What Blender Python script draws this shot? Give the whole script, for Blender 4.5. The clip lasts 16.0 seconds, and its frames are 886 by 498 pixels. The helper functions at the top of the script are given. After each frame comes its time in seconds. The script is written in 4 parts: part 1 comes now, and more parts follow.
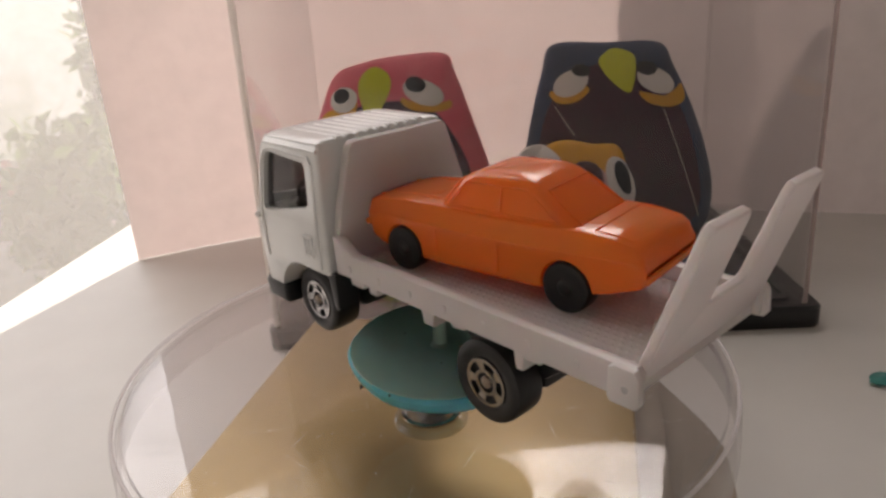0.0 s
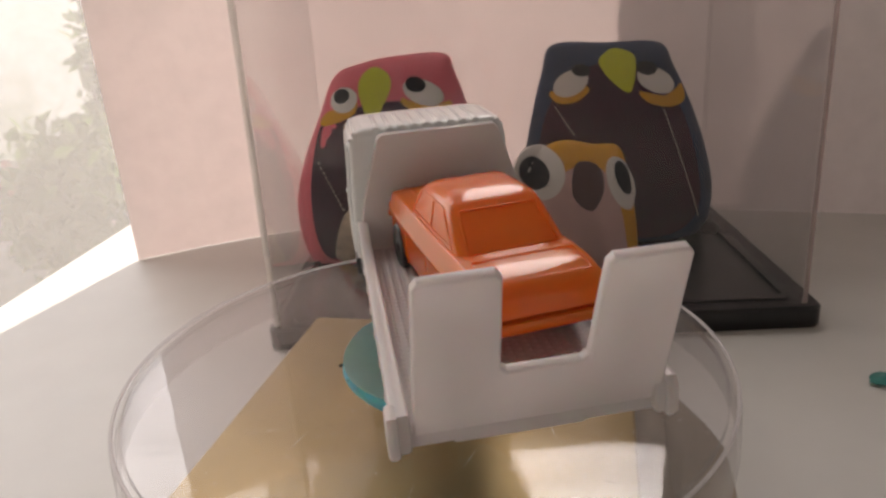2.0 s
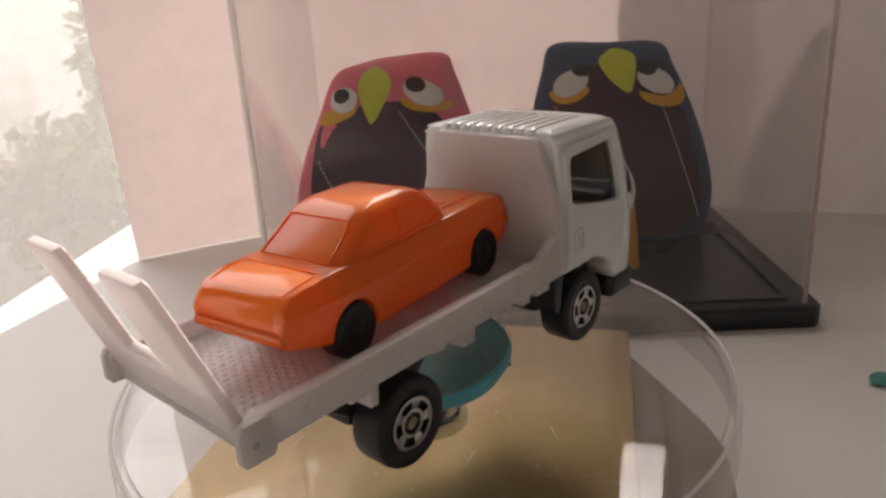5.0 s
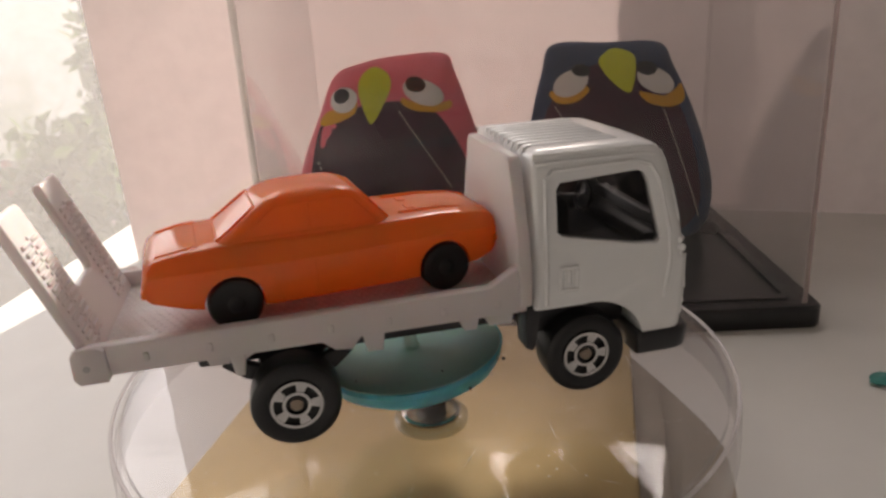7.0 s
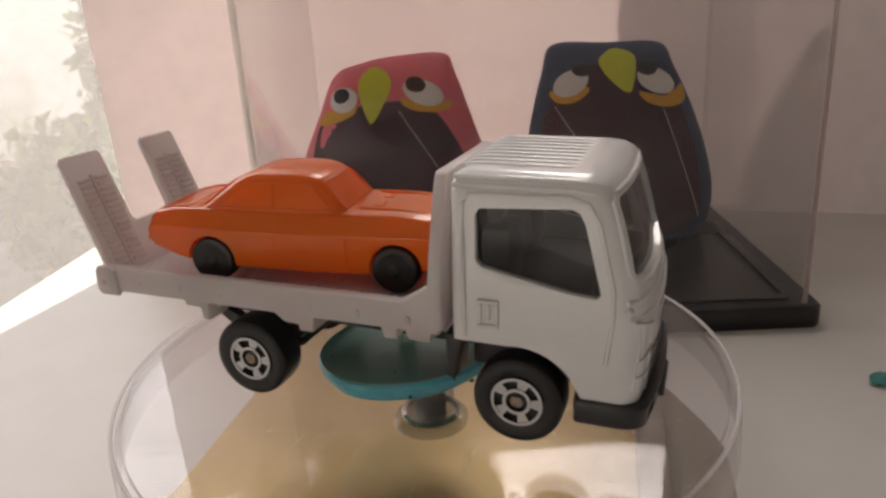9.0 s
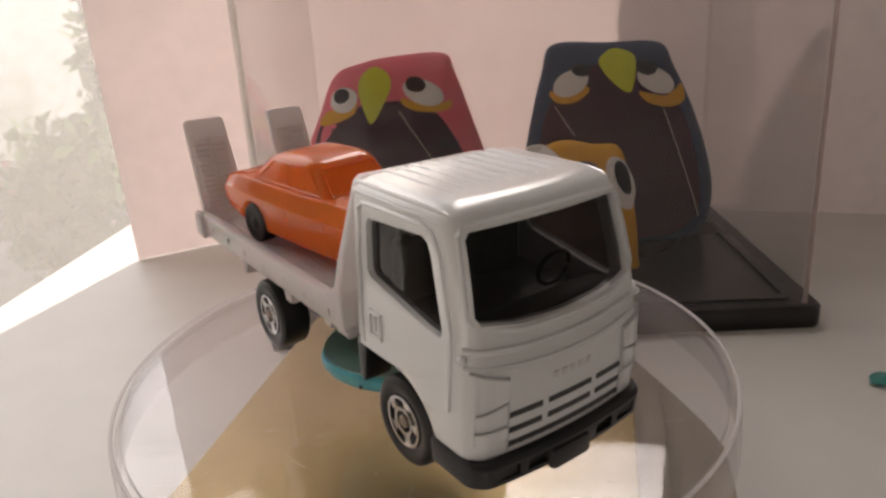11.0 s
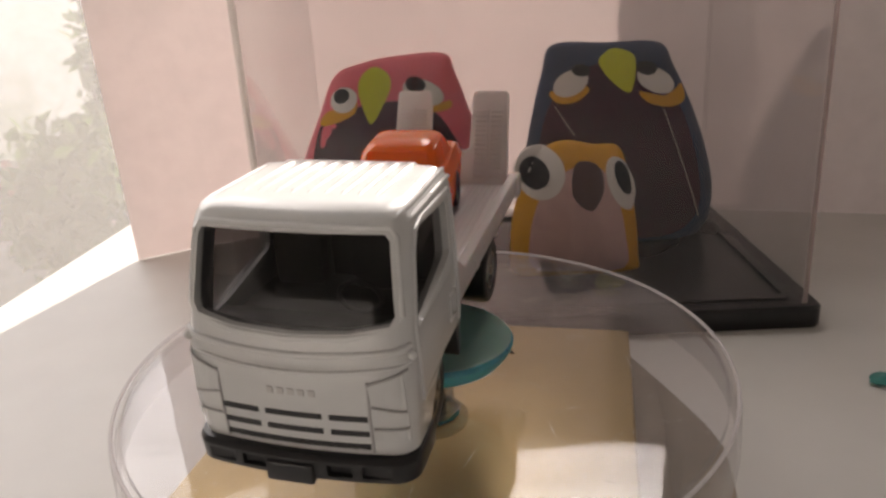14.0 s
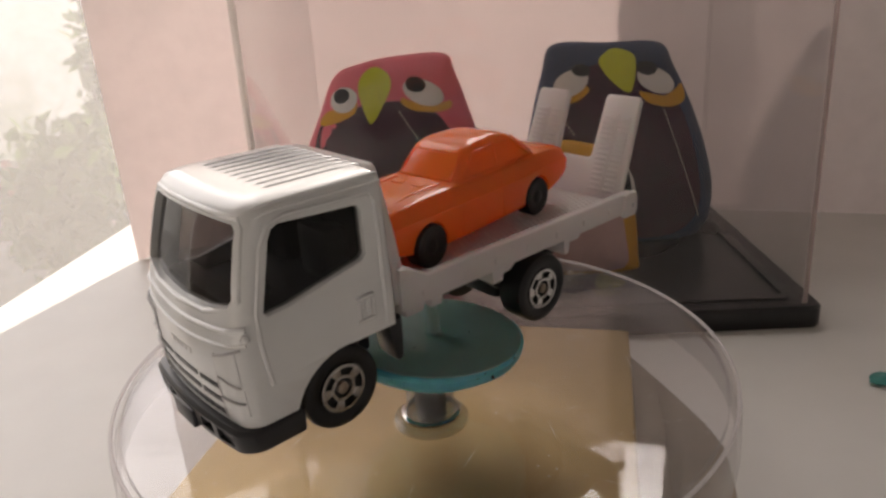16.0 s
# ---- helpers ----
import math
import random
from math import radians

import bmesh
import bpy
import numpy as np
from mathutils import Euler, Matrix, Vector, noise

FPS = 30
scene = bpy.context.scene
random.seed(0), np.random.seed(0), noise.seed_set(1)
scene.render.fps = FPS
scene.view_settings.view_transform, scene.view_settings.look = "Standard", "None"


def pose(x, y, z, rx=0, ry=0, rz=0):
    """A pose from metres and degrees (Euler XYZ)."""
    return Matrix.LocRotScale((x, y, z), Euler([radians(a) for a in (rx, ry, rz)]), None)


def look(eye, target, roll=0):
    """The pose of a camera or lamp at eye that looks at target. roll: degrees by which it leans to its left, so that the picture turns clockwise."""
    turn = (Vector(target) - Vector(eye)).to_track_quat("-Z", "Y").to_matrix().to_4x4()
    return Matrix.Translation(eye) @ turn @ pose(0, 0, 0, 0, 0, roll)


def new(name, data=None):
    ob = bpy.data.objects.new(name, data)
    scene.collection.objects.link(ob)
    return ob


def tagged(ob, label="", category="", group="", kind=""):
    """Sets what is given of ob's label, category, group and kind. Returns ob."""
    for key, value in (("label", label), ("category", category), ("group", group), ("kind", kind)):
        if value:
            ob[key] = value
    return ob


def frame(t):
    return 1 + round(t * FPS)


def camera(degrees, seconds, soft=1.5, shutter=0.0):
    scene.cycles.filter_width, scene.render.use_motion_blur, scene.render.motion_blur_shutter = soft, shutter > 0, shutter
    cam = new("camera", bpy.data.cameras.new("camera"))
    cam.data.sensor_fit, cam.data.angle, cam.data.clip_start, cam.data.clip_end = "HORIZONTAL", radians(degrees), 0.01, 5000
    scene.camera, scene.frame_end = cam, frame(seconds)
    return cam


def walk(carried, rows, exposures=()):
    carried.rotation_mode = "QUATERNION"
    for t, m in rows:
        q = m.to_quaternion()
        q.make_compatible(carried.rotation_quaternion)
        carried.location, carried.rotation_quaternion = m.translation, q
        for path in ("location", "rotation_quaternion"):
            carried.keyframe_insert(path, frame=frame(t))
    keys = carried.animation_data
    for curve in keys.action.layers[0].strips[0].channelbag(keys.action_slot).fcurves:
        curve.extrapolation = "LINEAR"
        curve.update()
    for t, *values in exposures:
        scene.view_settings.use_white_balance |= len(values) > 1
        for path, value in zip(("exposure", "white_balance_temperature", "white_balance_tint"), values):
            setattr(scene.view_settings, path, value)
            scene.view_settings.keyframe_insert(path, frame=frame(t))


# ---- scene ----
cam = camera(64.30, 16.0, soft=2.7)
CAMERA = pose(0.0000, -0.0914, 0.0563, 69.32, 3.31, -3.32)
walk(cam, [(0.0, CAMERA), (16.0, CAMERA)], exposures=((0.0, 0.62, 7000, 15), (16.0, 0.62, 7000, 15)))


# ---- light ----
world = bpy.data.worlds.new("sky")
scene.world = world
world.use_nodes = True
wn = world.node_tree.nodes
sky = wn.new("ShaderNodeTexSky")
sky.sky_type, sky.sun_disc = "NISHITA", False
sky.sun_elevation, sky.sun_rotation = radians(25.7), radians(21)
world.node_tree.links.new(sky.outputs[0], wn["Background"].inputs[0])
wn["Background"].inputs[1].default_value = 0.10

sun = new("sun", bpy.data.lights.new("sun", "SUN"))
sun.data.energy, sun.data.angle, sun.data.color = 5.0, radians(0.6), (1.0, 0.95, 0.88)
sun.matrix_world = look((0.33 * 2, 0.85 * 2, 0.44 * 2), (0, 0, 0))

def window_light(x, z, w, h, watts, dip):
    """Sky light in the window's opening."""
    o = new("window_daylight", bpy.data.lights.new("window_daylight", "AREA"))
    o.data.shape, o.data.size, o.data.size_y = "RECTANGLE", w, h
    o.data.energy, o.data.color = watts, (1.0, 0.965, 0.94)
    o.matrix_world = look((x, 0.415, z), (x, -0.5, z - dip))


window_light(-0.50, 0.38, 0.70, 0.60, 2.1, 0.30)
window_light(0.125, 0.53, 0.155, 0.43, 0.85, 0.0)


# ---- materials ----
def mat(name, color, rough=0.5, metal=0.0, var=0.06, scale=400.0, bump=0.0, bscale=1500.0, stain=0.0, **more):
    """Principled material with grain and blotches at two sizes."""
    m = bpy.data.materials.new(name)
    m.use_nodes = True
    nt = m.node_tree
    n, l = nt.nodes, nt.links
    b = n["Principled BSDF"]
    co = n.new("ShaderNodeTexCoord")
    a = n.new("ShaderNodeTexNoise")
    a.inputs["Scale"].default_value, a.inputs["Detail"].default_value = scale, 6
    big = n.new("ShaderNodeTexNoise")
    big.inputs["Scale"].default_value, big.inputs["Detail"].default_value = scale / 9, 3
    for t in (a, big):
        l.new(co.outputs["Object"], t.inputs["Vector"])
    add = n.new("ShaderNodeMath")
    add.operation = "ADD"
    l.new(a.outputs["Fac"], add.inputs[0])
    l.new(big.outputs["Fac"], add.inputs[1])
    r = n.new("ShaderNodeMapRange")
    r.inputs["From Min"].default_value, r.inputs["From Max"].default_value = 0.7, 1.3
    r.inputs["To Min"].default_value, r.inputs["To Max"].default_value = 1 - var, 1 + var
    l.new(add.outputs[0], r.inputs["Value"])
    mul = n.new("ShaderNodeVectorMath")
    mul.operation = "SCALE"
    mul.inputs[0].default_value = color[:3]
    l.new(r.outputs[0], mul.inputs["Scale"])
    l.new(mul.outputs[0], b.inputs["Base Color"])
    b.inputs["Roughness"].default_value, b.inputs["Metallic"].default_value = rough, metal
    if stain:
        rr = n.new("ShaderNodeMapRange")
        rr.inputs["To Min"].default_value, rr.inputs["To Max"].default_value = max(rough - stain, 0.02), rough + stain
        l.new(big.outputs["Fac"], rr.inputs["Value"])
        l.new(rr.outputs[0], b.inputs["Roughness"])
    if bump:
        f = n.new("ShaderNodeTexNoise")
        f.inputs["Scale"].default_value, f.inputs["Detail"].default_value = bscale, 4
        l.new(co.outputs["Object"], f.inputs["Vector"])
        bp = n.new("ShaderNodeBump")
        bp.inputs["Strength"].default_value, bp.inputs["Distance"].default_value = bump, 0.0004
        l.new(f.outputs["Fac"], bp.inputs["Height"])
        l.new(bp.outputs[0], b.inputs["Normal"])
    for key, value in more.items():
        b.inputs[key.replace("_", " ")].default_value = value
    return m


white_enamel = mat("white_enamel", (0.80, 0.81, 0.81), 0.18, var=0.02, scale=300, bump=0.05, bscale=500, Coat_Weight=0.4, Coat_Roughness=0.06)
white_plastic = mat("white_plastic", (0.80, 0.765, 0.755), 0.27, var=0.02, scale=300, bump=0.06, bscale=900, Subsurface_Weight=0.15, Subsurface_Scale=0.001)
# grey that stands in for the shade inside seams and pin holes
shade_grey = mat("shade_grey", (0.50, 0.49, 0.49), 0.4)
badge_grey = mat("badge_grey", (0.62, 0.61, 0.60), 0.3)
black_plastic = mat("black_plastic", (0.018, 0.018, 0.02), 0.32, var=0.15, scale=600, bump=0.05)
rubber = mat("rubber", (0.006, 0.006, 0.0065), 0.42, var=0.2, scale=700, bump=0.1)
chrome = mat("chrome", (0.52, 0.51, 0.50), 0.2, 1.0, var=0.08, scale=900, stain=0.08)
hub_brown = mat("hub_brown", (0.30, 0.24, 0.19), 0.4, 0.6)
orange_plastic = mat("orange_plastic", (0.95, 0.27, 0.035), 0.14, var=0.04, scale=250, bump=0.04, bscale=500, Subsurface_Weight=0.25, Subsurface_Scale=0.0015, Coat_Weight=0.6, Coat_Roughness=0.06)
teal_gel = mat("teal_gel", (0.48, 0.66, 0.62), 0.18, var=0.16, scale=220, bump=0.1, bscale=400, stain=0.1, Subsurface_Weight=0.3, Subsurface_Scale=0.002)
teal_edge = mat("teal_edge", (0.20, 0.66, 0.76), 0.25, var=0.2, scale=500, bump=0.2, bscale=900, Subsurface_Weight=0.5, Subsurface_Scale=0.002)
crumb = mat("crumb", (0.03, 0.03, 0.025), 0.8)
steel = mat("steel", (0.55, 0.55, 0.54), 0.14, 1.0, var=0.06, scale=300, stain=0.05)
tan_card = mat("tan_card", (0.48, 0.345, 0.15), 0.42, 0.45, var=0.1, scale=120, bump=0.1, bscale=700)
# grey-brown of the card tab, and of the box's shadow built as a sheet
card_and_shadow = mat("card_and_shadow", (0.27, 0.225, 0.175), 0.65, var=0.14, scale=160, bump=0.15, bscale=500, stain=0.15)
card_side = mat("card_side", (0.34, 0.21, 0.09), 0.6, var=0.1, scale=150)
table_white = mat("table_white", (0.70, 0.685, 0.655), 0.42, var=0.035, scale=60, bump=0.05, bscale=500, stain=0.12)
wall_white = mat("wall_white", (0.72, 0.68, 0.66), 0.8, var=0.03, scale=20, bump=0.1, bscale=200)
# tone of the unseen walls, set by how much fill they bounce
wall_bounce = mat("wall_bounce", (0.60, 0.59, 0.58), 0.85, var=0.05, scale=8)
floor_wood = mat("floor_wood", (0.32, 0.25, 0.19), 0.5, var=0.2, scale=12)
case_black = mat("case_black", (0.016, 0.016, 0.017), 0.28, var=0.2, scale=120, bump=0.06, bscale=700, stain=0.12)
frame_paint = mat("frame_paint", (0.72, 0.72, 0.70), 0.4)
felt_white = mat("felt_white", (0.78, 0.74, 0.70), 0.95, var=0.06, scale=700, bump=0.5, bscale=1800)
felt_black = mat("felt_black", (0.02, 0.02, 0.025), 0.95, var=0.2, scale=700, bump=0.4, bscale=1800)
felt_ochre = mat("felt_ochre", (0.72, 0.36, 0.03), 0.95, var=0.1, scale=600, bump=0.5, bscale=1500)
felt_yellow = mat("felt_yellow", (0.60, 0.62, 0.03), 0.95, var=0.08, scale=600, bump=0.5, bscale=1500)
felt_brown = mat("felt_brown", (0.09, 0.045, 0.04), 0.95, var=0.2, scale=600, bump=0.5, bscale=1500)
cloth_pink = mat("cloth_pink", (0.84, 0.16, 0.21), 0.9, var=0.08, scale=300, bump=0.4, bscale=1400, Sheen_Weight=0.3)
cloth_wine = mat("cloth_wine", (0.055, 0.013, 0.028), 0.9, var=0.35, scale=160, bump=0.4, bscale=1400)
cloth_navy = mat("cloth_navy", (0.026, 0.046, 0.100), 0.85, var=0.25, scale=160, bump=0.4, bscale=1400, Sheen_Weight=0.15)
cloth_rose = mat("cloth_rose", (0.66, 0.44, 0.41), 0.9, var=0.1, scale=300, bump=0.3, bscale=1400)
cloth_cream = mat("cloth_cream", (0.68, 0.56, 0.44), 0.9, var=0.3, scale=420, bump=0.3, bscale=1400)
thread_pale = mat("thread_pale", (0.72, 0.60, 0.52), 0.8)
leaf_green = mat("leaf_green", (0.11, 0.15, 0.09), 0.7, var=0.3, scale=30)
bark_grey = mat("bark_grey", (0.16, 0.15, 0.14), 0.9, var=0.2, scale=30)
pale_earth = mat("pale_earth", (0.42, 0.38, 0.32), 0.95, var=0.2, scale=3)
batten_red = mat("batten_red", (0.42, 0.24, 0.18), 0.7, var=0.15, scale=20)
dust_pale = mat("dust_pale", (0.62, 0.59, 0.55), 0.9)
teal_bit = mat("teal_bit", (0.02, 0.22, 0.20), 0.4)


def weave(m, pitch=0.0011):
    """Cross-woven threads on a cloth."""
    nt = m.node_tree
    n, l = nt.nodes, nt.links
    b = n["Principled BSDF"]
    src = b.inputs["Base Color"].links[0].from_socket
    co = n.new("ShaderNodeTexCoord")
    mp = n.new("ShaderNodeMapping")
    mp.inputs["Rotation"].default_value = (0, radians(40), 0)
    l.new(co.outputs["Object"], mp.inputs[0])
    ch = n.new("ShaderNodeTexChecker")
    ch.inputs["Scale"].default_value = 1 / pitch
    ch.inputs["Color1"].default_value, ch.inputs["Color2"].default_value = (1.05, 1.04, 1.04, 1), (0.94, 0.91, 0.91, 1)
    l.new(mp.outputs[0], ch.inputs["Vector"])
    mx = n.new("ShaderNodeVectorMath")
    mx.operation = "MULTIPLY"
    l.new(src, mx.inputs[0])
    l.new(ch.outputs["Color"], mx.inputs[1])
    l.new(mx.outputs[0], b.inputs["Base Color"])


weave(cloth_rose, 0.0009)


def let_through(m, color, share):
    """Thin coloured plastic that passes some light on."""
    n, l = m.node_tree.nodes, m.node_tree.links
    tl = n.new("ShaderNodeBsdfTranslucent")
    tl.inputs[0].default_value = (*color, 1)
    mx = n.new("ShaderNodeMixShader")
    mx.inputs[0].default_value = share
    l.new(n["Principled BSDF"].outputs[0], mx.inputs[1])
    l.new(tl.outputs[0], mx.inputs[2])
    l.new(mx.outputs[0], n["Material Output"].inputs["Surface"])


let_through(orange_plastic, (1.0, 0.22, 0.03), 0.42)
let_through(teal_edge, (0.15, 0.62, 0.72), 0.35)
let_through(white_plastic, (0.88, 0.82, 0.81), 0.38)
let_through(leaf_green, (0.22, 0.30, 0.13), 0.5)
let_through(teal_gel, (0.62, 0.72, 0.66), 0.6)


def glassy(name, color, rough=0.0, ior=1.45, gloss=0.0, haze=0.0, hazecol=(0.8, 0.78, 0.76), even=0.6):
    """Clear plastic: see-through with a real sheen, and a haze for scratches and veiling glare."""
    m = bpy.data.materials.new(name)
    m.use_nodes = True
    n, l = m.node_tree.nodes, m.node_tree.links
    n.remove(n["Principled BSDF"])
    out = n["Material Output"]
    tr = n.new("ShaderNodeBsdfTransparent")
    tr.inputs[0].default_value = (*color, 1)
    gl = n.new("ShaderNodeBsdfGlossy")
    gl.inputs["Roughness"].default_value = rough
    lw = n.new("ShaderNodeLayerWeight")
    lw.inputs["Blend"].default_value = 0.5
    pw = n.new("ShaderNodeMath")
    pw.operation, pw.inputs[1].default_value = "POWER", 4.0
    l.new(lw.outputs["Facing"], pw.inputs[0])
    f0 = ((ior - 1) / (ior + 1)) ** 2
    ma = n.new("ShaderNodeMath")
    ma.operation, ma.inputs[1].default_value, ma.inputs[2].default_value = "MULTIPLY_ADD", 0.75, f0
    l.new(pw.outputs[0], ma.inputs[0])
    mix = n.new("ShaderNodeMixShader")
    l.new(ma.outputs[0], mix.inputs[0])
    l.new(tr.outputs[0], mix.inputs[1])
    l.new(gl.outputs[0], mix.inputs[2])
    last = mix
    if haze:
        df = n.new("ShaderNodeBsdfDiffuse")
        df.inputs[0].default_value = (*hazecol, 1)
        tl = n.new("ShaderNodeBsdfTranslucent")
        tl.inputs[0].default_value = (*hazecol, 1)
        dm = n.new("ShaderNodeMixShader")
        l.new(df.outputs[0], dm.inputs[1])
        l.new(tl.outputs[0], dm.inputs[2])
        co = n.new("ShaderNodeTexCoord")
        mp = n.new("ShaderNodeMapping")
        mp.inputs["Scale"].default_value = (1.0, 6.0, 1.0)
        mp.inputs["Rotation"].default_value = (0, 0, radians(35))
        l.new(co.outputs["Object"], mp.inputs[0])
        ns = n.new("ShaderNodeTexNoise")
        ns.inputs["Scale"].default_value, ns.inputs["Detail"].default_value = 160, 8
        l.new(mp.outputs[0], ns.inputs["Vector"])
        mr = n.new("ShaderNodeMapRange")
        mr.inputs["From Min"].default_value, mr.inputs["From Max"].default_value = 0.35, 0.75
        mr.inputs["To Min"].default_value, mr.inputs["To Max"].default_value = haze * even, haze * (2.2 - even)
        l.new(ns.outputs["Fac"], mr.inputs["Value"])
        hm = n.new("ShaderNodeMixShader")
        l.new(mr.outputs[0], hm.inputs[0])
        l.new(mix.outputs[0], hm.inputs[1])
        l.new(dm.outputs[0], hm.inputs[2])
        last = hm
    l.new(last.outputs[0], out.inputs["Surface"])
    return m


# haze on the case panels lifts the dark owls and base like veiling glare
acrylic = glassy("acrylic", (0.975, 0.97, 0.97), 0.015, 1.36, haze=0.023)
# lit and dim copies of one acrylic edge, highlight and dimness in the colour
acrylic_edge_lit = glassy("acrylic_edge_lit", (0.92, 0.88, 0.86), 0.10, 1.9, haze=0.6, hazecol=(0.97, 0.94, 0.90), even=1.0)
acrylic_edge_dim = glassy("acrylic_edge_dim", (0.76, 0.69, 0.68), 0.10, 1.5, haze=0.30, hazecol=(0.85, 0.74, 0.72), even=1.0)
disc_clear = glassy("disc_clear", (0.95, 0.945, 0.955), 0.03, 1.55, haze=0.032)
rim_clear = glassy("rim_clear", (0.97, 0.965, 0.97), 0.04, 1.35, haze=0.03)
# pale hazy tone that paints the highlight line of the rim
rim_highlight = glassy("rim_highlight", (0.90, 0.88, 0.89), 0.08, 1.6, haze=0.5, hazecol=(0.93, 0.90, 0.90), even=1.05)
smoke_glass = glassy("smoke_glass", (0.30, 0.29, 0.29), 0.03, 1.4)
flange_clear = glassy("flange_clear", (0.88, 0.89, 0.88), 0.05, 1.5, haze=0.05)
post_clear = glassy("post_clear", (0.85, 0.85, 0.83), 0.04, 1.9, haze=0.05)
core_dark = mat("core_dark", (0.10, 0.10, 0.10), 0.25, 0.8)
pane_glass = glassy("pane_glass", (0.98, 0.98, 0.98), 0.0, 1.3, haze=0.22, even=0.95)


def paper_material():
    """White card that lets daylight glow through, with a faint pressed grain."""
    m = mat("paper", (0.82, 0.78, 0.77), 0.8, var=0.085, scale=130, bump=0.15, bscale=900)
    n, l = m.node_tree.nodes, m.node_tree.links
    b = n["Principled BSDF"]
    tl = n.new("ShaderNodeBsdfTranslucent")
    tl.inputs[0].default_value = (0.86, 0.785, 0.77, 1)
    mx = n.new("ShaderNodeMixShader")
    mx.inputs[0].default_value = 0.405
    l.new(b.outputs[0], mx.inputs[1])
    l.new(tl.outputs[0], mx.inputs[2])
    l.new(mx.outputs[0], n["Material Output"].inputs["Surface"])
    return m


paper = paper_material()


def garden_material():
    """The hazy garden far outside: grey-green shrubs in pale glare, which the sheet itself emits."""
    m = bpy.data.materials.new("garden")
    m.use_nodes = True
    n, l = m.node_tree.nodes, m.node_tree.links
    n.remove(n["Principled BSDF"])
    co = n.new("ShaderNodeTexCoord")
    # a shrub mass, tall and uneven
    ns = n.new("ShaderNodeTexNoise")
    ns.inputs["Scale"].default_value, ns.inputs["Detail"].default_value = 1.6, 4
    l.new(co.outputs["Object"], ns.inputs["Vector"])
    wob = n.new("ShaderNodeVectorMath")
    wob.operation = "MULTIPLY_ADD"
    wob.inputs[1].default_value = (1.1, 0.0, 1.1)
    l.new(ns.outputs["Color"], wob.inputs[0])
    l.new(co.outputs["Object"], wob.inputs[2])
    mp = n.new("ShaderNodeMapping")
    mp.vector_type = "TEXTURE"
    mp.inputs["Location"].default_value = (-2.45, 5.0, -1.15)
    mp.inputs["Scale"].default_value = (0.85, 9.0, 1.75)
    l.new(wob.outputs[0], mp.inputs[0])
    sp = n.new("ShaderNodeTexGradient")
    sp.gradient_type = "SPHERICAL"
    l.new(mp.outputs[0], sp.inputs[0])
    fine = n.new("ShaderNodeTexNoise")
    fine.inputs["Scale"].default_value, fine.inputs["Detail"].default_value = 7.0, 5
    l.new(co.outputs["Object"], fine.inputs["Vector"])
    ad = n.new("ShaderNodeMath")
    ad.operation, ad.inputs[1].default_value = "MULTIPLY_ADD", 0.8
    soft = n.new("ShaderNodeMath")
    soft.operation, soft.inputs[1].default_value = "MULTIPLY", 0.7
    l.new(sp.outputs["Fac"], soft.inputs[0])
    l.new(fine.outputs["Fac"], ad.inputs[0])
    l.new(soft.outputs[0], ad.inputs[2])
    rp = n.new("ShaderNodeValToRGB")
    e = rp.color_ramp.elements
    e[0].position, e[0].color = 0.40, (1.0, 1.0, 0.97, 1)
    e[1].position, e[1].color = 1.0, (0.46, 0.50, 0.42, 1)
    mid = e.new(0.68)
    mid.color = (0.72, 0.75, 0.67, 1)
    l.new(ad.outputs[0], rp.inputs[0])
    # the sheet glows by itself in place of sunlight on the garden
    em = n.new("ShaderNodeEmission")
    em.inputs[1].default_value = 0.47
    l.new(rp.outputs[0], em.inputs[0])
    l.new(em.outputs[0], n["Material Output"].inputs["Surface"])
    return m


garden = garden_material()


# ---- mesh helpers (millimetres in, metres out) ----
def part(name, bm, material, parent=None, label="", smooth=True, at=None):
    bmesh.ops.recalc_face_normals(bm, faces=bm.faces[:])
    bmesh.ops.scale(bm, vec=(0.001, 0.001, 0.001), verts=bm.verts[:])
    me = bpy.data.meshes.new(name)
    bm.to_mesh(me)
    bm.free()
    me.materials.append(material)
    if smooth:
        me.shade_smooth()
        me.set_sharp_from_angle(angle=radians(38))
    ob = new(name, me)
    if at is not None:
        ob.matrix_basis = at
    if parent:
        ob.parent = parent
    if label:
        tagged(ob, label)
    return ob


def thing(name, m, label, category, group="", kind=""):
    ob = new(name)
    ob.empty_display_size = 0.01
    ob.matrix_basis = m
    return tagged(ob, label, category, group, kind)


def box(bm, x0, x1, y0, y1, z0, z1, bev=0.0, seg=2, m=None):
    r = bmesh.ops.create_cube(bm, size=1.0)
    vs = r["verts"]
    for v in vs:
        v.co = Vector(((x0 + x1) / 2 + v.co.x * (x1 - x0), (y0 + y1) / 2 + v.co.y * (y1 - y0), (z0 + z1) / 2 + v.co.z * (z1 - z0)))
    if m is not None:
        bmesh.ops.transform(bm, matrix=m, verts=vs)
    if bev:
        es = list({e for v in vs for e in v.link_edges})
        bmesh.ops.bevel(bm, geom=es, offset=bev, segments=seg, profile=0.5, affect="EDGES")
    return bm


def loft(bm, rings, cap=True):
    """Skin closed rings of equal length."""
    vr = [[bm.verts.new(p) for p in ring] for ring in rings]
    k = len(vr[0])
    for a, b in zip(vr, vr[1:]):
        for i in range(k):
            j = (i + 1) % k
            bm.faces.new((a[i], a[j], b[j], b[i]))
    if cap:
        bm.faces.new(vr[0][::-1])
        bm.faces.new(vr[-1])
    return vr


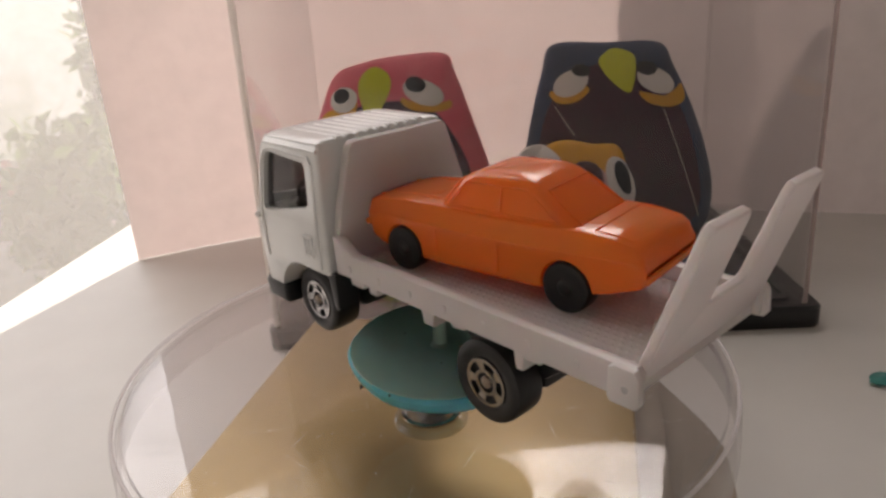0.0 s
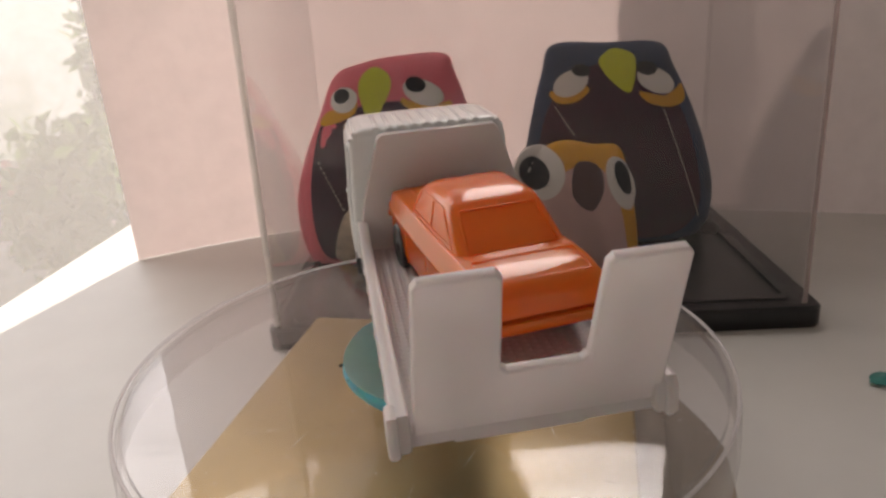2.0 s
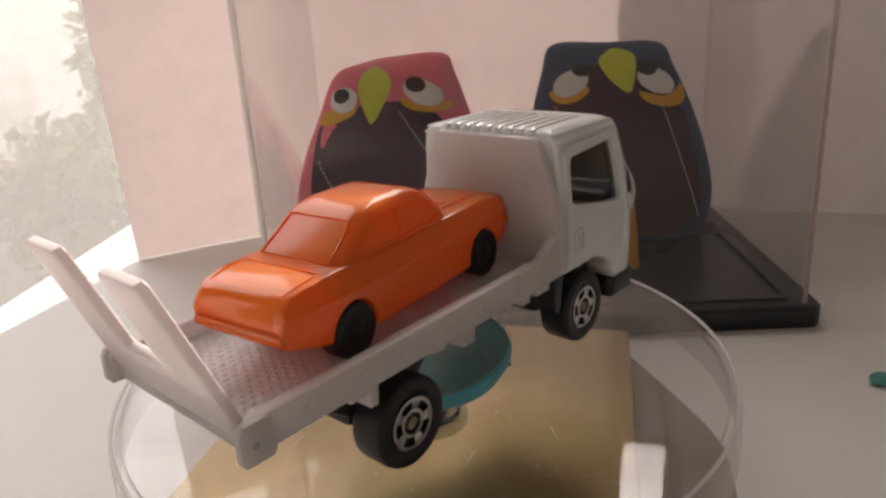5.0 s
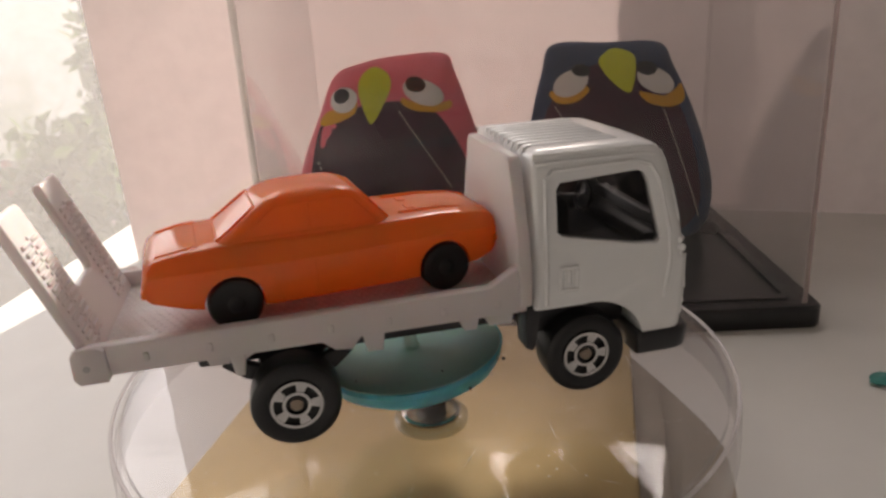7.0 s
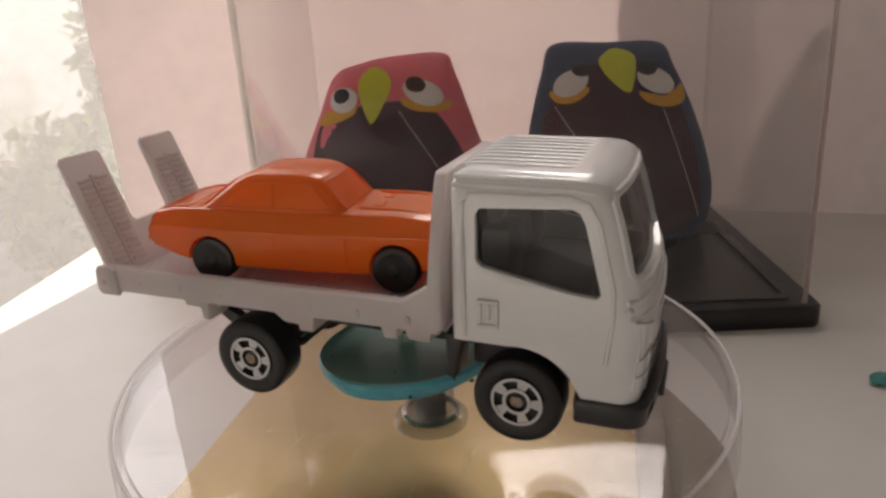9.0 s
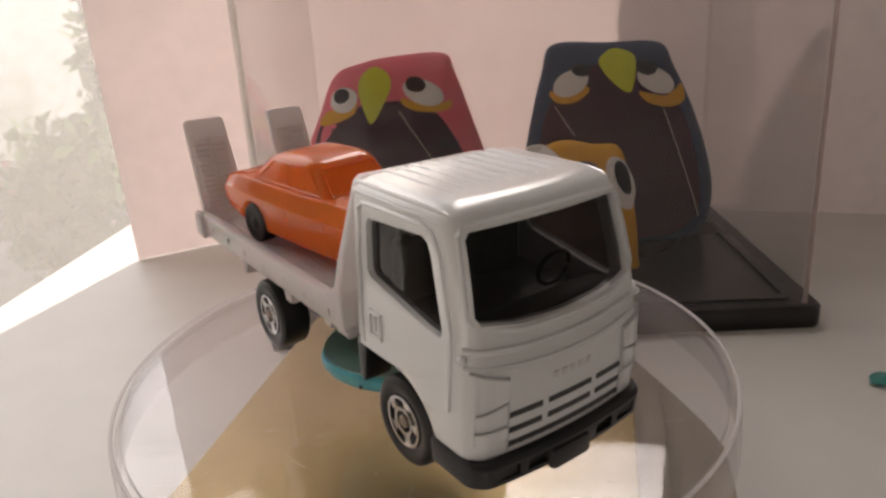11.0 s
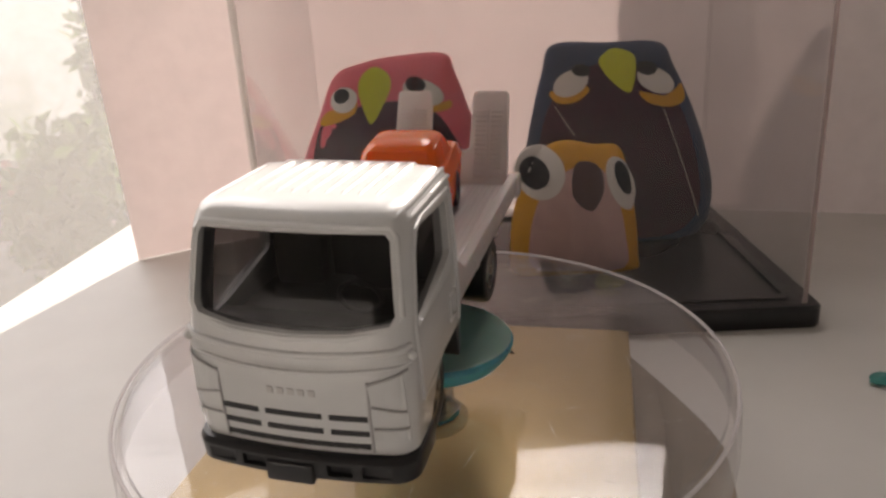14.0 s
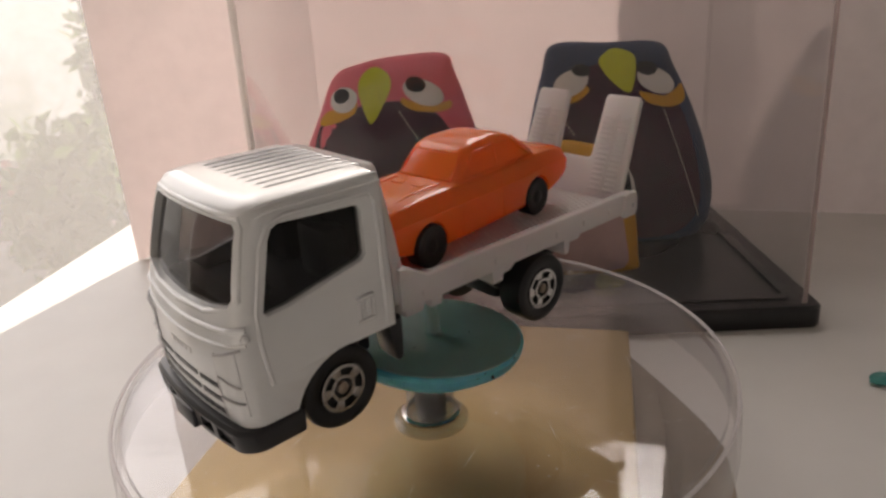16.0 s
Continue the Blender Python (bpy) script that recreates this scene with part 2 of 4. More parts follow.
def prism(bm, outline, axis, a0, a1, bev=0.0, seg=2):
    """An outline of (u, v) drawn out along an axis: y: (x, z); x: (y, z); z: (x, y)."""
    def put(u, v, w):
        return {"y": (u, w, v), "x": (w, u, v), "z": (u, v, w)}[axis]
    lo = [bm.verts.new(put(u, v, a0)) for u, v in outline]
    hi = [bm.verts.new(put(u, v, a1)) for u, v in outline]
    fs = [bm.faces.new(lo), bm.faces.new(hi)]
    k = len(lo)
    for i in range(k):
        fs.append(bm.faces.new((lo[i], lo[(i + 1) % k], hi[(i + 1) % k], hi[i])))
    bmesh.ops.recalc_face_normals(bm, faces=fs)
    if bev:
        es = list({e for f in fs[:2] for e in f.edges})
        bmesh.ops.bevel(bm, geom=es, offset=bev, segments=seg, profile=0.5, affect="EDGES")
    return bm


def lathe(bm, profile, n=32, m=None):
    """Turn (r, h) round the z axis."""
    rows = [[bm.verts.new((r * math.cos(2 * math.pi * i / n), r * math.sin(2 * math.pi * i / n), h)) for i in range(n)] for r, h in profile]
    for a, b in zip(rows, rows[1:]):
        for i in range(n):
            j = (i + 1) % n
            bm.faces.new((a[i], a[j], b[j], b[i]))
    bm.faces.new(rows[0][::-1])
    bm.faces.new(rows[-1])
    if m is not None:
        bmesh.ops.transform(bm, matrix=m, verts=[v for r in rows for v in r])
    return bm


def tube(bm, pts, r, n=6, closed=False):
    """A round bead along points."""
    pts = [Vector(p) for p in pts]
    rows = []
    k = len(pts)
    for i, p in enumerate(pts):
        a = pts[(i - 1) % k] if (closed or i) else p
        b = pts[(i + 1) % k] if (closed or i < k - 1) else p
        d = (b - a).normalized()
        s = d.cross(Vector((0.13, 0.2, 0.97))).normalized()
        u = d.cross(s)
        rows.append([bm.verts.new(p + r * (math.cos(2 * math.pi * j / n) * s + math.sin(2 * math.pi * j / n) * u)) for j in range(n)])
    pairs = list(zip(rows, rows[1:])) + ([(rows[-1], rows[0])] if closed else [])
    for a, b in pairs:
        for i in range(n):
            j = (i + 1) % n
            bm.faces.new((a[i], a[j], b[j], b[i]))
    if not closed:
        bm.faces.new(rows[0][::-1])
        bm.faces.new(rows[-1])
    return bm


def rrect(x0, x1, y0, y1, r, z, n=6):
    """A rounded rectangle ring at height z; r: one radius or four (x0y0, x1y0, x1y1, x0y1)."""
    rs = r if isinstance(r, tuple) else (r,) * 4
    out = []
    for (cx, cy, sx, sy, a0), q in zip(((x0, y0, 1, 1, 180), (x1, y0, -1, 1, 270), (x1, y1, -1, -1, 0), (x0, y1, 1, -1, 90)), rs):
        for i in range(n + 1):
            a = radians(a0 + 90 * i / n)
            out.append((cx + sx * q + q * math.cos(a), cy + sy * q + q * math.sin(a), z))
    return out


def baked(bm, cutters=(), bevel=0.0):
    """Cut solids out of a solid, soften its edges, and give the mesh back."""
    def ob_of(b):
        bmesh.ops.recalc_face_normals(b, faces=b.faces[:])
        me = bpy.data.meshes.new("cut")
        b.to_mesh(me)
        b.free()
        return new("cut", me)
    ob = ob_of(bm)
    cs = [ob_of(c) for c in cutters]
    for c in cs:
        md = ob.modifiers.new("cut", "BOOLEAN")
        md.operation, md.object, md.solver = "DIFFERENCE", c, "EXACT"
    if bevel:
        bv = ob.modifiers.new("edge", "BEVEL")
        bv.width, bv.segments, bv.limit_method, bv.angle_limit, bv.harden_normals = bevel, 2, "ANGLE", radians(40), False
    dg = bpy.context.evaluated_depsgraph_get()
    me = bpy.data.meshes.new_from_object(ob.evaluated_get(dg))
    out = bmesh.new()
    out.from_mesh(me)
    for o in (ob, *cs):
        d = o.data
        bpy.data.objects.remove(o)
        bpy.data.meshes.remove(d)
    bpy.data.meshes.remove(me)
    return out


def ease(a, b, v):
    v = min(max((v - a) / (b - a), 0), 1)
    return v * v * (3 - 2 * v)


def lerp_table(rows, v):
    for (a, p), (b, q) in zip(rows, rows[1:]):
        if v <= b:
            k = min(max((v - a) / (b - a), 0), 1)
            return p + (q - p) * k
    return rows[-1][1]


TABLE = -35.0


# ---- the room ----
def room():
    bm = bmesh.new()
    box(bm, -1600, 1400, -1500, 420, -780, -760)
    tagged(part("floor", bm, floor_wood), "brown wooden room floor below the table", "floor", kind="structure")
    # unseen walls and ceiling, added close by to bounce fill onto the truck
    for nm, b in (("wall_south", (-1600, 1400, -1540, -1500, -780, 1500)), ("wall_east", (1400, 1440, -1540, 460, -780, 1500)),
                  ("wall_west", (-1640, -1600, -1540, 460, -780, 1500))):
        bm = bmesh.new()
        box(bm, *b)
        tagged(part(nm, bm, wall_bounce), "plain pale unseen room wall that bounces light back", "wall", kind="structure")
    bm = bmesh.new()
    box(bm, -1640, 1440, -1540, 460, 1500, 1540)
    tagged(part("ceiling", bm, wall_bounce), "plain pale unseen ceiling that bounces light back", "ceiling", kind="structure")
    # window wall with one wide opening
    x0, x1, z0, z1 = -1150, 225, -420, 1150
    bm = bmesh.new()
    box(bm, -1600, x0, 420, 460, -780, 1500)
    box(bm, x1, 1400, 420, 460, -780, 1500)
    box(bm, x0, x1, 420, 460, -780, z0)
    box(bm, x0, x1, 420, 460, z1, 1500)
    tagged(part("wall_north", bm, wall_white), "pale wall around the wide window", "wall", kind="structure")
    win = thing("window_1", pose(0, 0, 0), "wide bright window with a pale painted frame", "window", kind="structure")
    bm = bmesh.new()
    box(bm, x0, x0 + 40, 425, 455, z0, z1, 3)
    box(bm, x1 - 40, x1, 425, 455, z0, z1, 3)
    box(bm, x0 + 40, x1 - 40, 425, 455, z0, z0 + 40, 3)
    box(bm, x0 + 40, x1 - 40, 425, 455, z1 - 40, z1, 3)
    part("window_frame", bm, frame_paint, win)
    bm = bmesh.new()
    box(bm, x0 + 40, x1 - 40, 439, 442, z0 + 40, z1 - 40)
    p = part("pane", bm, pane_glass, win)
    p.visible_shadow = False
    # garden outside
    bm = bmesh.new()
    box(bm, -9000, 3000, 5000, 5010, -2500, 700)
    tagged(part("backdrop", bm, garden), "garden shrubs far outside the window, hazy sunlight put in as glow", "garden", kind="structure")

    bm = bmesh.new()
    box(bm, -9000, 3000, 470, 4990, -1010, -950)
    tagged(part("ground", bm, pale_earth), "pale dry garden ground outside the window", "ground", kind="structure")


room()


def shrub(name, at, label, spread, low, high, leaves, seed):
    """Stems that fork from the ground, and loose leaves about them."""
    o = thing(name, pose(*at), label, "shrub")
    rng = random.Random(seed)
    tips = []
    bm = bmesh.new()
    for i in range(7):
        a = rng.uniform(0, 6.28)
        top = Vector((spread * 0.7 * math.cos(a), spread * 0.7 * math.sin(a), rng.uniform(0.5, 0.95) * high))
        mid = Vector((top.x * 0.4, top.y * 0.4, top.z * 0.5))
        tube(bm, [(top.x * 0.1, top.y * 0.1, 0), mid, top], 9 if i < 3 else 6, 6)
        tips += [mid, top, mid.lerp(top, 0.5)]
    part("stem", bm, bark_grey, o)
    bm = bmesh.new()
    for i in range(leaves):
        c = rng.choice(tips) + Vector((rng.gauss(0, spread * 0.3), rng.gauss(0, spread * 0.3), rng.gauss(0, high * 0.13)))
        c.z = min(max(c.z, low), high)
        m = Matrix.Translation(c) @ Euler((rng.uniform(-1.2, 1.2), rng.uniform(-1.2, 1.2), rng.uniform(0, 6.28))).to_matrix().to_4x4()
        n = rng.uniform(25, 60)
        q = [bm.verts.new(m @ Vector(v)) for v in ((-n, 0, 0), (0, -n * 0.42, n * 0.1), (n, 0, 0), (0, n * 0.42, n * 0.1))]
        bm.faces.new(q[:3])
        bm.faces.new((q[0], q[2], q[3]))
    part("leaves", bm, leaf_green, o, smooth=False)


shrub("shrub", (-1.31, 2.5, -0.951), "dense grey-green garden shrub outside the window", 190, 60, 620, 1700, 3)
shrub("climbing_shrub", (-1.17, 2.75, -0.951), "tall thin grey-green shrub behind the dense one", 70, 250, 1120, 700, 8)


def garden_fence():
    o = thing("garden_fence", pose(-1.55, 2.9, -0.951), "low weathered reddish wooden garden fence", "fence")
    for x in (-330, -150):
        bm = bmesh.new()
        box(bm, x - 12, x + 12, -14, 14, 0, 560 if x < -200 else 420, 2)
        part("post", bm, batten_red, o)
    for z in (300,):
        bm = bmesh.new()
        box(bm, -640, 20, -26, -14.5, z, z + 30, 2)
        part("batten", bm, batten_red, o)


garden_fence()


def table():
    t = thing("table", pose(0, 0, 0), "white painted table top with faint smudges", "table", kind="structure")
    bm = bmesh.new()
    prism(bm, [(-201, -260), (520, -260), (520, 400), (-97, 400)], "z", TABLE - 22, TABLE, 1.5)
    part("tabletop", bm, table_white, t)
    for x, y in ((-110, -200), (450, -200), (-70, 350), (450, 350)):
        bm = bmesh.new()
        box(bm, x, x + 40, y, y + 40, -760, TABLE - 22.2, 2)
        part("leg", bm, table_white, t)


table()


def backdrop_paper():
    path = [(-106, 163), (-96, 168), (-84, 173), (-62, 181), (-30, 189), (10, 194), (50, 192), (85, 184), (118, 173), (155, 160), (190, 148), (235, 134), (300, 116)]
    bm = bmesh.new()
    fine = []
    for (a, b), (c, d) in zip(path, path[1:]):
        for i in range(5):
            fine.append((a + (c - a) * i / 5, b + (d - b) * i / 5))
    fine.append(path[-1])
    zs = [TABLE + 0.2 + 10.9 * i for i in range(17)]
    for k in (0.0, 0.6):
        g = [[bm.verts.new((x, y + k + 0.5 * math.sin(x * 0.05 + z * 0.013) * ease(-35, 120, z), z)) for x, y in fine] for z in zs]
        for r, s in zip(g, g[1:]):
            for i in range(len(fine) - 1):
                bm.faces.new((r[i], r[i + 1], s[i + 1], s[i]))
    tagged(part("paper_screen", bm, paper), "curved sheet of pinkish white card standing on the table", "paper screen")


backdrop_paper()


# ---- display case with the stuffed birds ----
CASE = pose(0.0320, 0.1215, TABLE / 1000, 0, 0, -4.4)   # centre of the base


def display_case():
    c = thing("display_case", CASE, "clear acrylic display case on a black plastic base", "display case")
    w, wl, d, hh = 72.5, 69.2, 43, 110
    bm = bmesh.new()
    loft(bm, [rrect(-wl - 2, w + 4, -d - 2, d + 2, 3, z) for z in (0, 0.1)] + [rrect(-wl - 2.2, w + 4.4, -d - 2.2, d + 2.2, 3, z) for z in (0.6, 5.6)] + [rrect(-wl - 1.6, w + 3.8, -d - 1.6, d + 1.6, 3, 6.3)])
    part("base", bm, case_black, c)
    bm = bmesh.new()
    ring = [rrect(-wl + 2.5, w - 2.5, -d + 2.5, d - 2.5, 2, z) for z in (6.32, 7.2, 7.2)]
    ring[2] = rrect(-wl + 4, w - 4, -d + 4, d - 4, 2, 7.2)
    ring.append(rrect(-wl + 4, w - 4, -d + 4, d - 4, 2, 6.32))
    loft(bm, ring, cap=False)
    part("base_lip", bm, case_black, c)
    k = 0.975

    def top(x):
        return x * k if x > 0 else x * k - 0.7

    for nm, a, b in (("front_panel", (-wl, -d), (w, -d)), ("right_panel", (w, -d), (w, d)), ("left_panel", (-wl, d), (-wl, -d)), ("back_panel", (w, d), (-wl, d))):
        bm = bmesh.new()
        q = [bm.verts.new(p) for p in ((a[0], a[1], 6.4), (b[0], b[1], 6.4), (top(b[0]), b[1] * k, hh), (top(a[0]), a[1] * k, hh))]
        f = bm.faces.new(q)
        e = bmesh.ops.extrude_face_region(bm, geom=[f])
        n = Vector((b[1] - a[1], a[0] - b[0], 0)).normalized()
        for v in e["geom"]:
            if isinstance(v, bmesh.types.BMVert):
                v.co -= n * 1.2
        part(nm, bm, acrylic, c).visible_shadow = False
    bm = bmesh.new()
    loft(bm, [rrect(top(-wl), top(w), -d * k, d * k, 1, z) for z in (hh, hh + 1.2)])
    part("top_panel", bm, acrylic, c).visible_shadow = False
    # left edge takes the painted highlight, right edge the dim copy
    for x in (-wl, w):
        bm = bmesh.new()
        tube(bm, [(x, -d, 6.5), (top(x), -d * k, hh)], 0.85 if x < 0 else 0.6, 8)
        part("edge", bm, acrylic_edge_lit if x < 0 else acrylic_edge_dim, c, "rounded acrylic corner edge with its highlight put into the colour" if x < 0 else "rounded acrylic corner edge with reddish dimness put into the colour")
    return c


display_case()


class Pouch:
    """A stuffed flat form: an outline (x, z) filled out in depth."""
    def __init__(self, outline, centre, depth):
        self.c = Vector(centre)
        self.depth = depth
        pts = [Vector(p) for p in outline]
        fine = []
        k = len(pts)
        for i in range(k):
            p0, p1, p2, p3 = pts[i - 1], pts[i], pts[(i + 1) % k], pts[(i + 2) % k]
            for j in range(6):
                t = j / 6
                fine.append(0.5 * ((2 * p1) + (p2 - p0) * t + (2 * p0 - 5 * p1 + 4 * p2 - p3) * t * t + (3 * p1 - p0 - 3 * p2 + p3) * t ** 3))
        self.line = fine
        self.ang = sorted(((math.atan2((p - self.c).y, (p - self.c).x), (p - self.c).length) for p in fine))

    def reach(self, a):
        tab = [(self.ang[-1][0] - 2 * math.pi, self.ang[-1][1])] + self.ang + [(self.ang[0][0] + 2 * math.pi, self.ang[0][1])]
        return lerp_table(tab, a)

    def y(self, x, z):
        d = Vector((x, z)) - self.c
        r = min(d.length / max(self.reach(math.atan2(d.y, d.x)), 1e-3), 1)
        return -self.depth * max(1 - r ** 2.6, 0) ** 0.55

    def body(self):
        bm = bmesh.new()
        for side in (1, -1):
            rows = []
            for i in range(1, 15):
                r = math.sin(math.pi / 2 * i / 14)
                rows.append([bm.verts.new((self.c.x + (p.x - self.c.x) * r, side * -self.depth * max(1 - r ** 2.6, 0) ** 0.55, self.c.y + (p.y - self.c.y) * r)) for p in self.line])
            mid = bm.verts.new((self.c.x, -side * self.depth, self.c.y))
            k = len(self.line)
            for i in range(k):
                bm.faces.new((mid, rows[0][i], rows[0][(i + 1) % k]))
            for a, b in zip(rows, rows[1:]):
                for i in range(k):
                    j = (i + 1) % k
                    bm.faces.new((a[i], a[j], b[j], b[i]))
        bmesh.ops.remove_doubles(bm, verts=bm.verts[:], dist=0.01)
        return bm

    def patch(self, outline, lift):
        """A cut of cloth or felt lying on the front."""
        bm = bmesh.new()
        pts = [Vector(p) for p in outline]
        k = len(pts)
        fine = []
        for i in range(k):
            p0, p1, p2, p3 = pts[i - 1], pts[i], pts[(i + 1) % k], pts[(i + 2) % k]
            for j in range(4):
                t = j / 4
                fine.append(0.5 * ((2 * p1) + (p2 - p0) * t + (2 * p0 - 5 * p1 + 4 * p2 - p3) * t * t + (3 * p1 - p0 - 3 * p2 + p3) * t ** 3))
        c = sum(fine, Vector((0, 0))) / len(fine)
        rows = []
        for r, up in ((1.0, -0.25), (1.0, lift), (0.8, lift), (0.55, lift), (0.3, lift)):
            rows.append([bm.verts.new((c.x + (p.x - c.x) * r, self.y(c.x + (p.x - c.x) * r, c.y + (p.y - c.y) * r) - up, c.y + (p.y - c.y) * r)) for p in fine])
        mid = bm.verts.new((c.x, self.y(c.x, c.y) - lift, c.y))
        n = len(fine)
        for a, b in zip(rows, rows[1:]):
            for i in range(n):
                j = (i + 1) % n
                bm.faces.new((a[i], a[j], b[j], b[i]))
        for i in range(n):
            bm.faces.new((rows[-1][i], rows[-1][(i + 1) % n], mid))
        return bm

    def stitches(self, a, b, n, r=0.21):
        bm = bmesh.new()
        a, b = Vector(a), Vector(b)
        n = round(n * 1.35)
        for i in range(n):
            p, q = a.lerp(b, i / n), a.lerp(b, (i + 0.5) / n)
            tube(bm, [(p.x, self.y(*p) - 0.35, p.y), (q.x, self.y(*q) - 0.35, q.y)], r, 5)
        return bm


def ell(cx, cz, a, b, turn=0, n=10):
    c, s = math.cos(radians(turn)), math.sin(radians(turn))
    return [(cx + a * math.cos(2 * math.pi * i / n) * c - b * math.sin(2 * math.pi * i / n) * s, cz + a * math.cos(2 * math.pi * i / n) * s + b * math.sin(2 * math.pi * i / n) * c) for i in range(n)]


def plush(name, m, label, outline, centre, depth, body_mat, patches, seams):
    o = thing(name, m, label, "stuffed toy", "stuffed birds in the case")
    p = Pouch(outline, centre, depth)
    part("body", p.body(), body_mat, o)
    for nm, line, mt, lift, lab in patches:
        part(nm, p.patch(line, lift), mt, o, lab)
    for a, b, n in seams:
        part("stitching", p.stitches(a, b, n), thread_pale, o, "pale running stitches")
    return o


plush("stuffed_owl", pose(-0.005, 0.132, -0.028), "pink and dark plum stuffed cloth owl with felt eyes",
      [(-17.0, 59.4), (-8.3, 62.8), (2.2, 64.3), (17.0, 64.2), (20.3, 57.9), (25.6, 41.7), (30.2, 26.6), (31.9, 10.9), (27.7, -0.9), (15.8, -6.1), (-7.4, -6.8), (-24.5, -4.5), (-30.7, -0.7), (-33.4, 10.0), (-33.1, 21.7), (-29.1, 34.6), (-22.9, 47.7)], (-2.5, 28.9), 9, cloth_pink, [
          ("belly", [(-21.3, 46.9), (-10.9, 50.5), (1.2, 51.7), (11.4, 49.0), (17.9, 40.7), (23.0, 28.6), (23.8, 13.5), (18.7, 2.1), (-3.0, -0.6), (-21.5, 0.9), (-26.9, 5.7), (-28.2, 19.3), (-26.2, 34.0)], cloth_wine, 0.25, "dark plum cloth belly"),
          ("eyelid", [(-22.3, 46.9), (-18.7, 49.8), (-12.7, 49.7), (-10.4, 52.2), (-11.5, 48.8), (-16.5, 46.4), (-21.9, 45.0)], felt_ochre, 0.35, "ochre felt eyelid"),
          ("eye", [(-10.4, 54.3), (-10.8, 51.5), (-13.3, 49.4), (-16.5, 49.3), (-18.5, 51.2), (-18.1, 54.0), (-15.6, 56.1), (-12.5, 56.2)], felt_white, 0.55, "white felt eye"),
          ("pupil", [(-12.6, 54.9), (-12.8, 53.3), (-14.4, 52.1), (-16.3, 52.0), (-17.4, 53.1), (-17.2, 54.7), (-15.7, 55.9), (-13.8, 56.0)], felt_black, 0.8, "black felt pupil"),
          ("eyelid", [(3.4, 52.6), (8.0, 49.9), (13.1, 49.2), (17.7, 50.6), (18.1, 48.5), (13.9, 47.6), (7.0, 48.6), (3.2, 50.6)], felt_ochre, 0.35, "ochre felt eyelid"),
          ("eye", [(15.9, 51.3), (13.2, 49.6), (8.5, 50.4), (4.6, 53.1), (3.8, 56.1), (6.5, 57.7), (11.1, 57.0), (15.0, 54.3)], felt_white, 0.55, "white felt eye"),
          ("pupil", [(10.6, 55.6), (9.4, 54.3), (7.1, 54.1), (5.1, 55.1), (4.6, 56.8), (5.8, 58.2), (8.0, 58.3), (10.0, 57.3)], felt_black, 0.8, "black felt pupil"),
          ("beak", [(-8.3, 59.6), (-4.4, 61.7), (-0.5, 59.6), (0.0, 55.7), (-3.1, 50.0), (-6.6, 45.5), (-8.5, 49.5), (-9.8, 55.5)], felt_yellow, 0.9, "yellow-green felt beak"),
          ("patch", [(-17.5, 17.6), (-9.4, 21.7), (-7.9, 12.0), (-14.0, 1.7), (-21.5, 0.9), (-21.6, 7.2)], cloth_cream, 0.5, "small cream printed cloth patch"),
      ], [((-24.4, 34.2), (-17.5, 18.1), 8), ((2.0, 48.7), (17.0, 23.5), 16)])
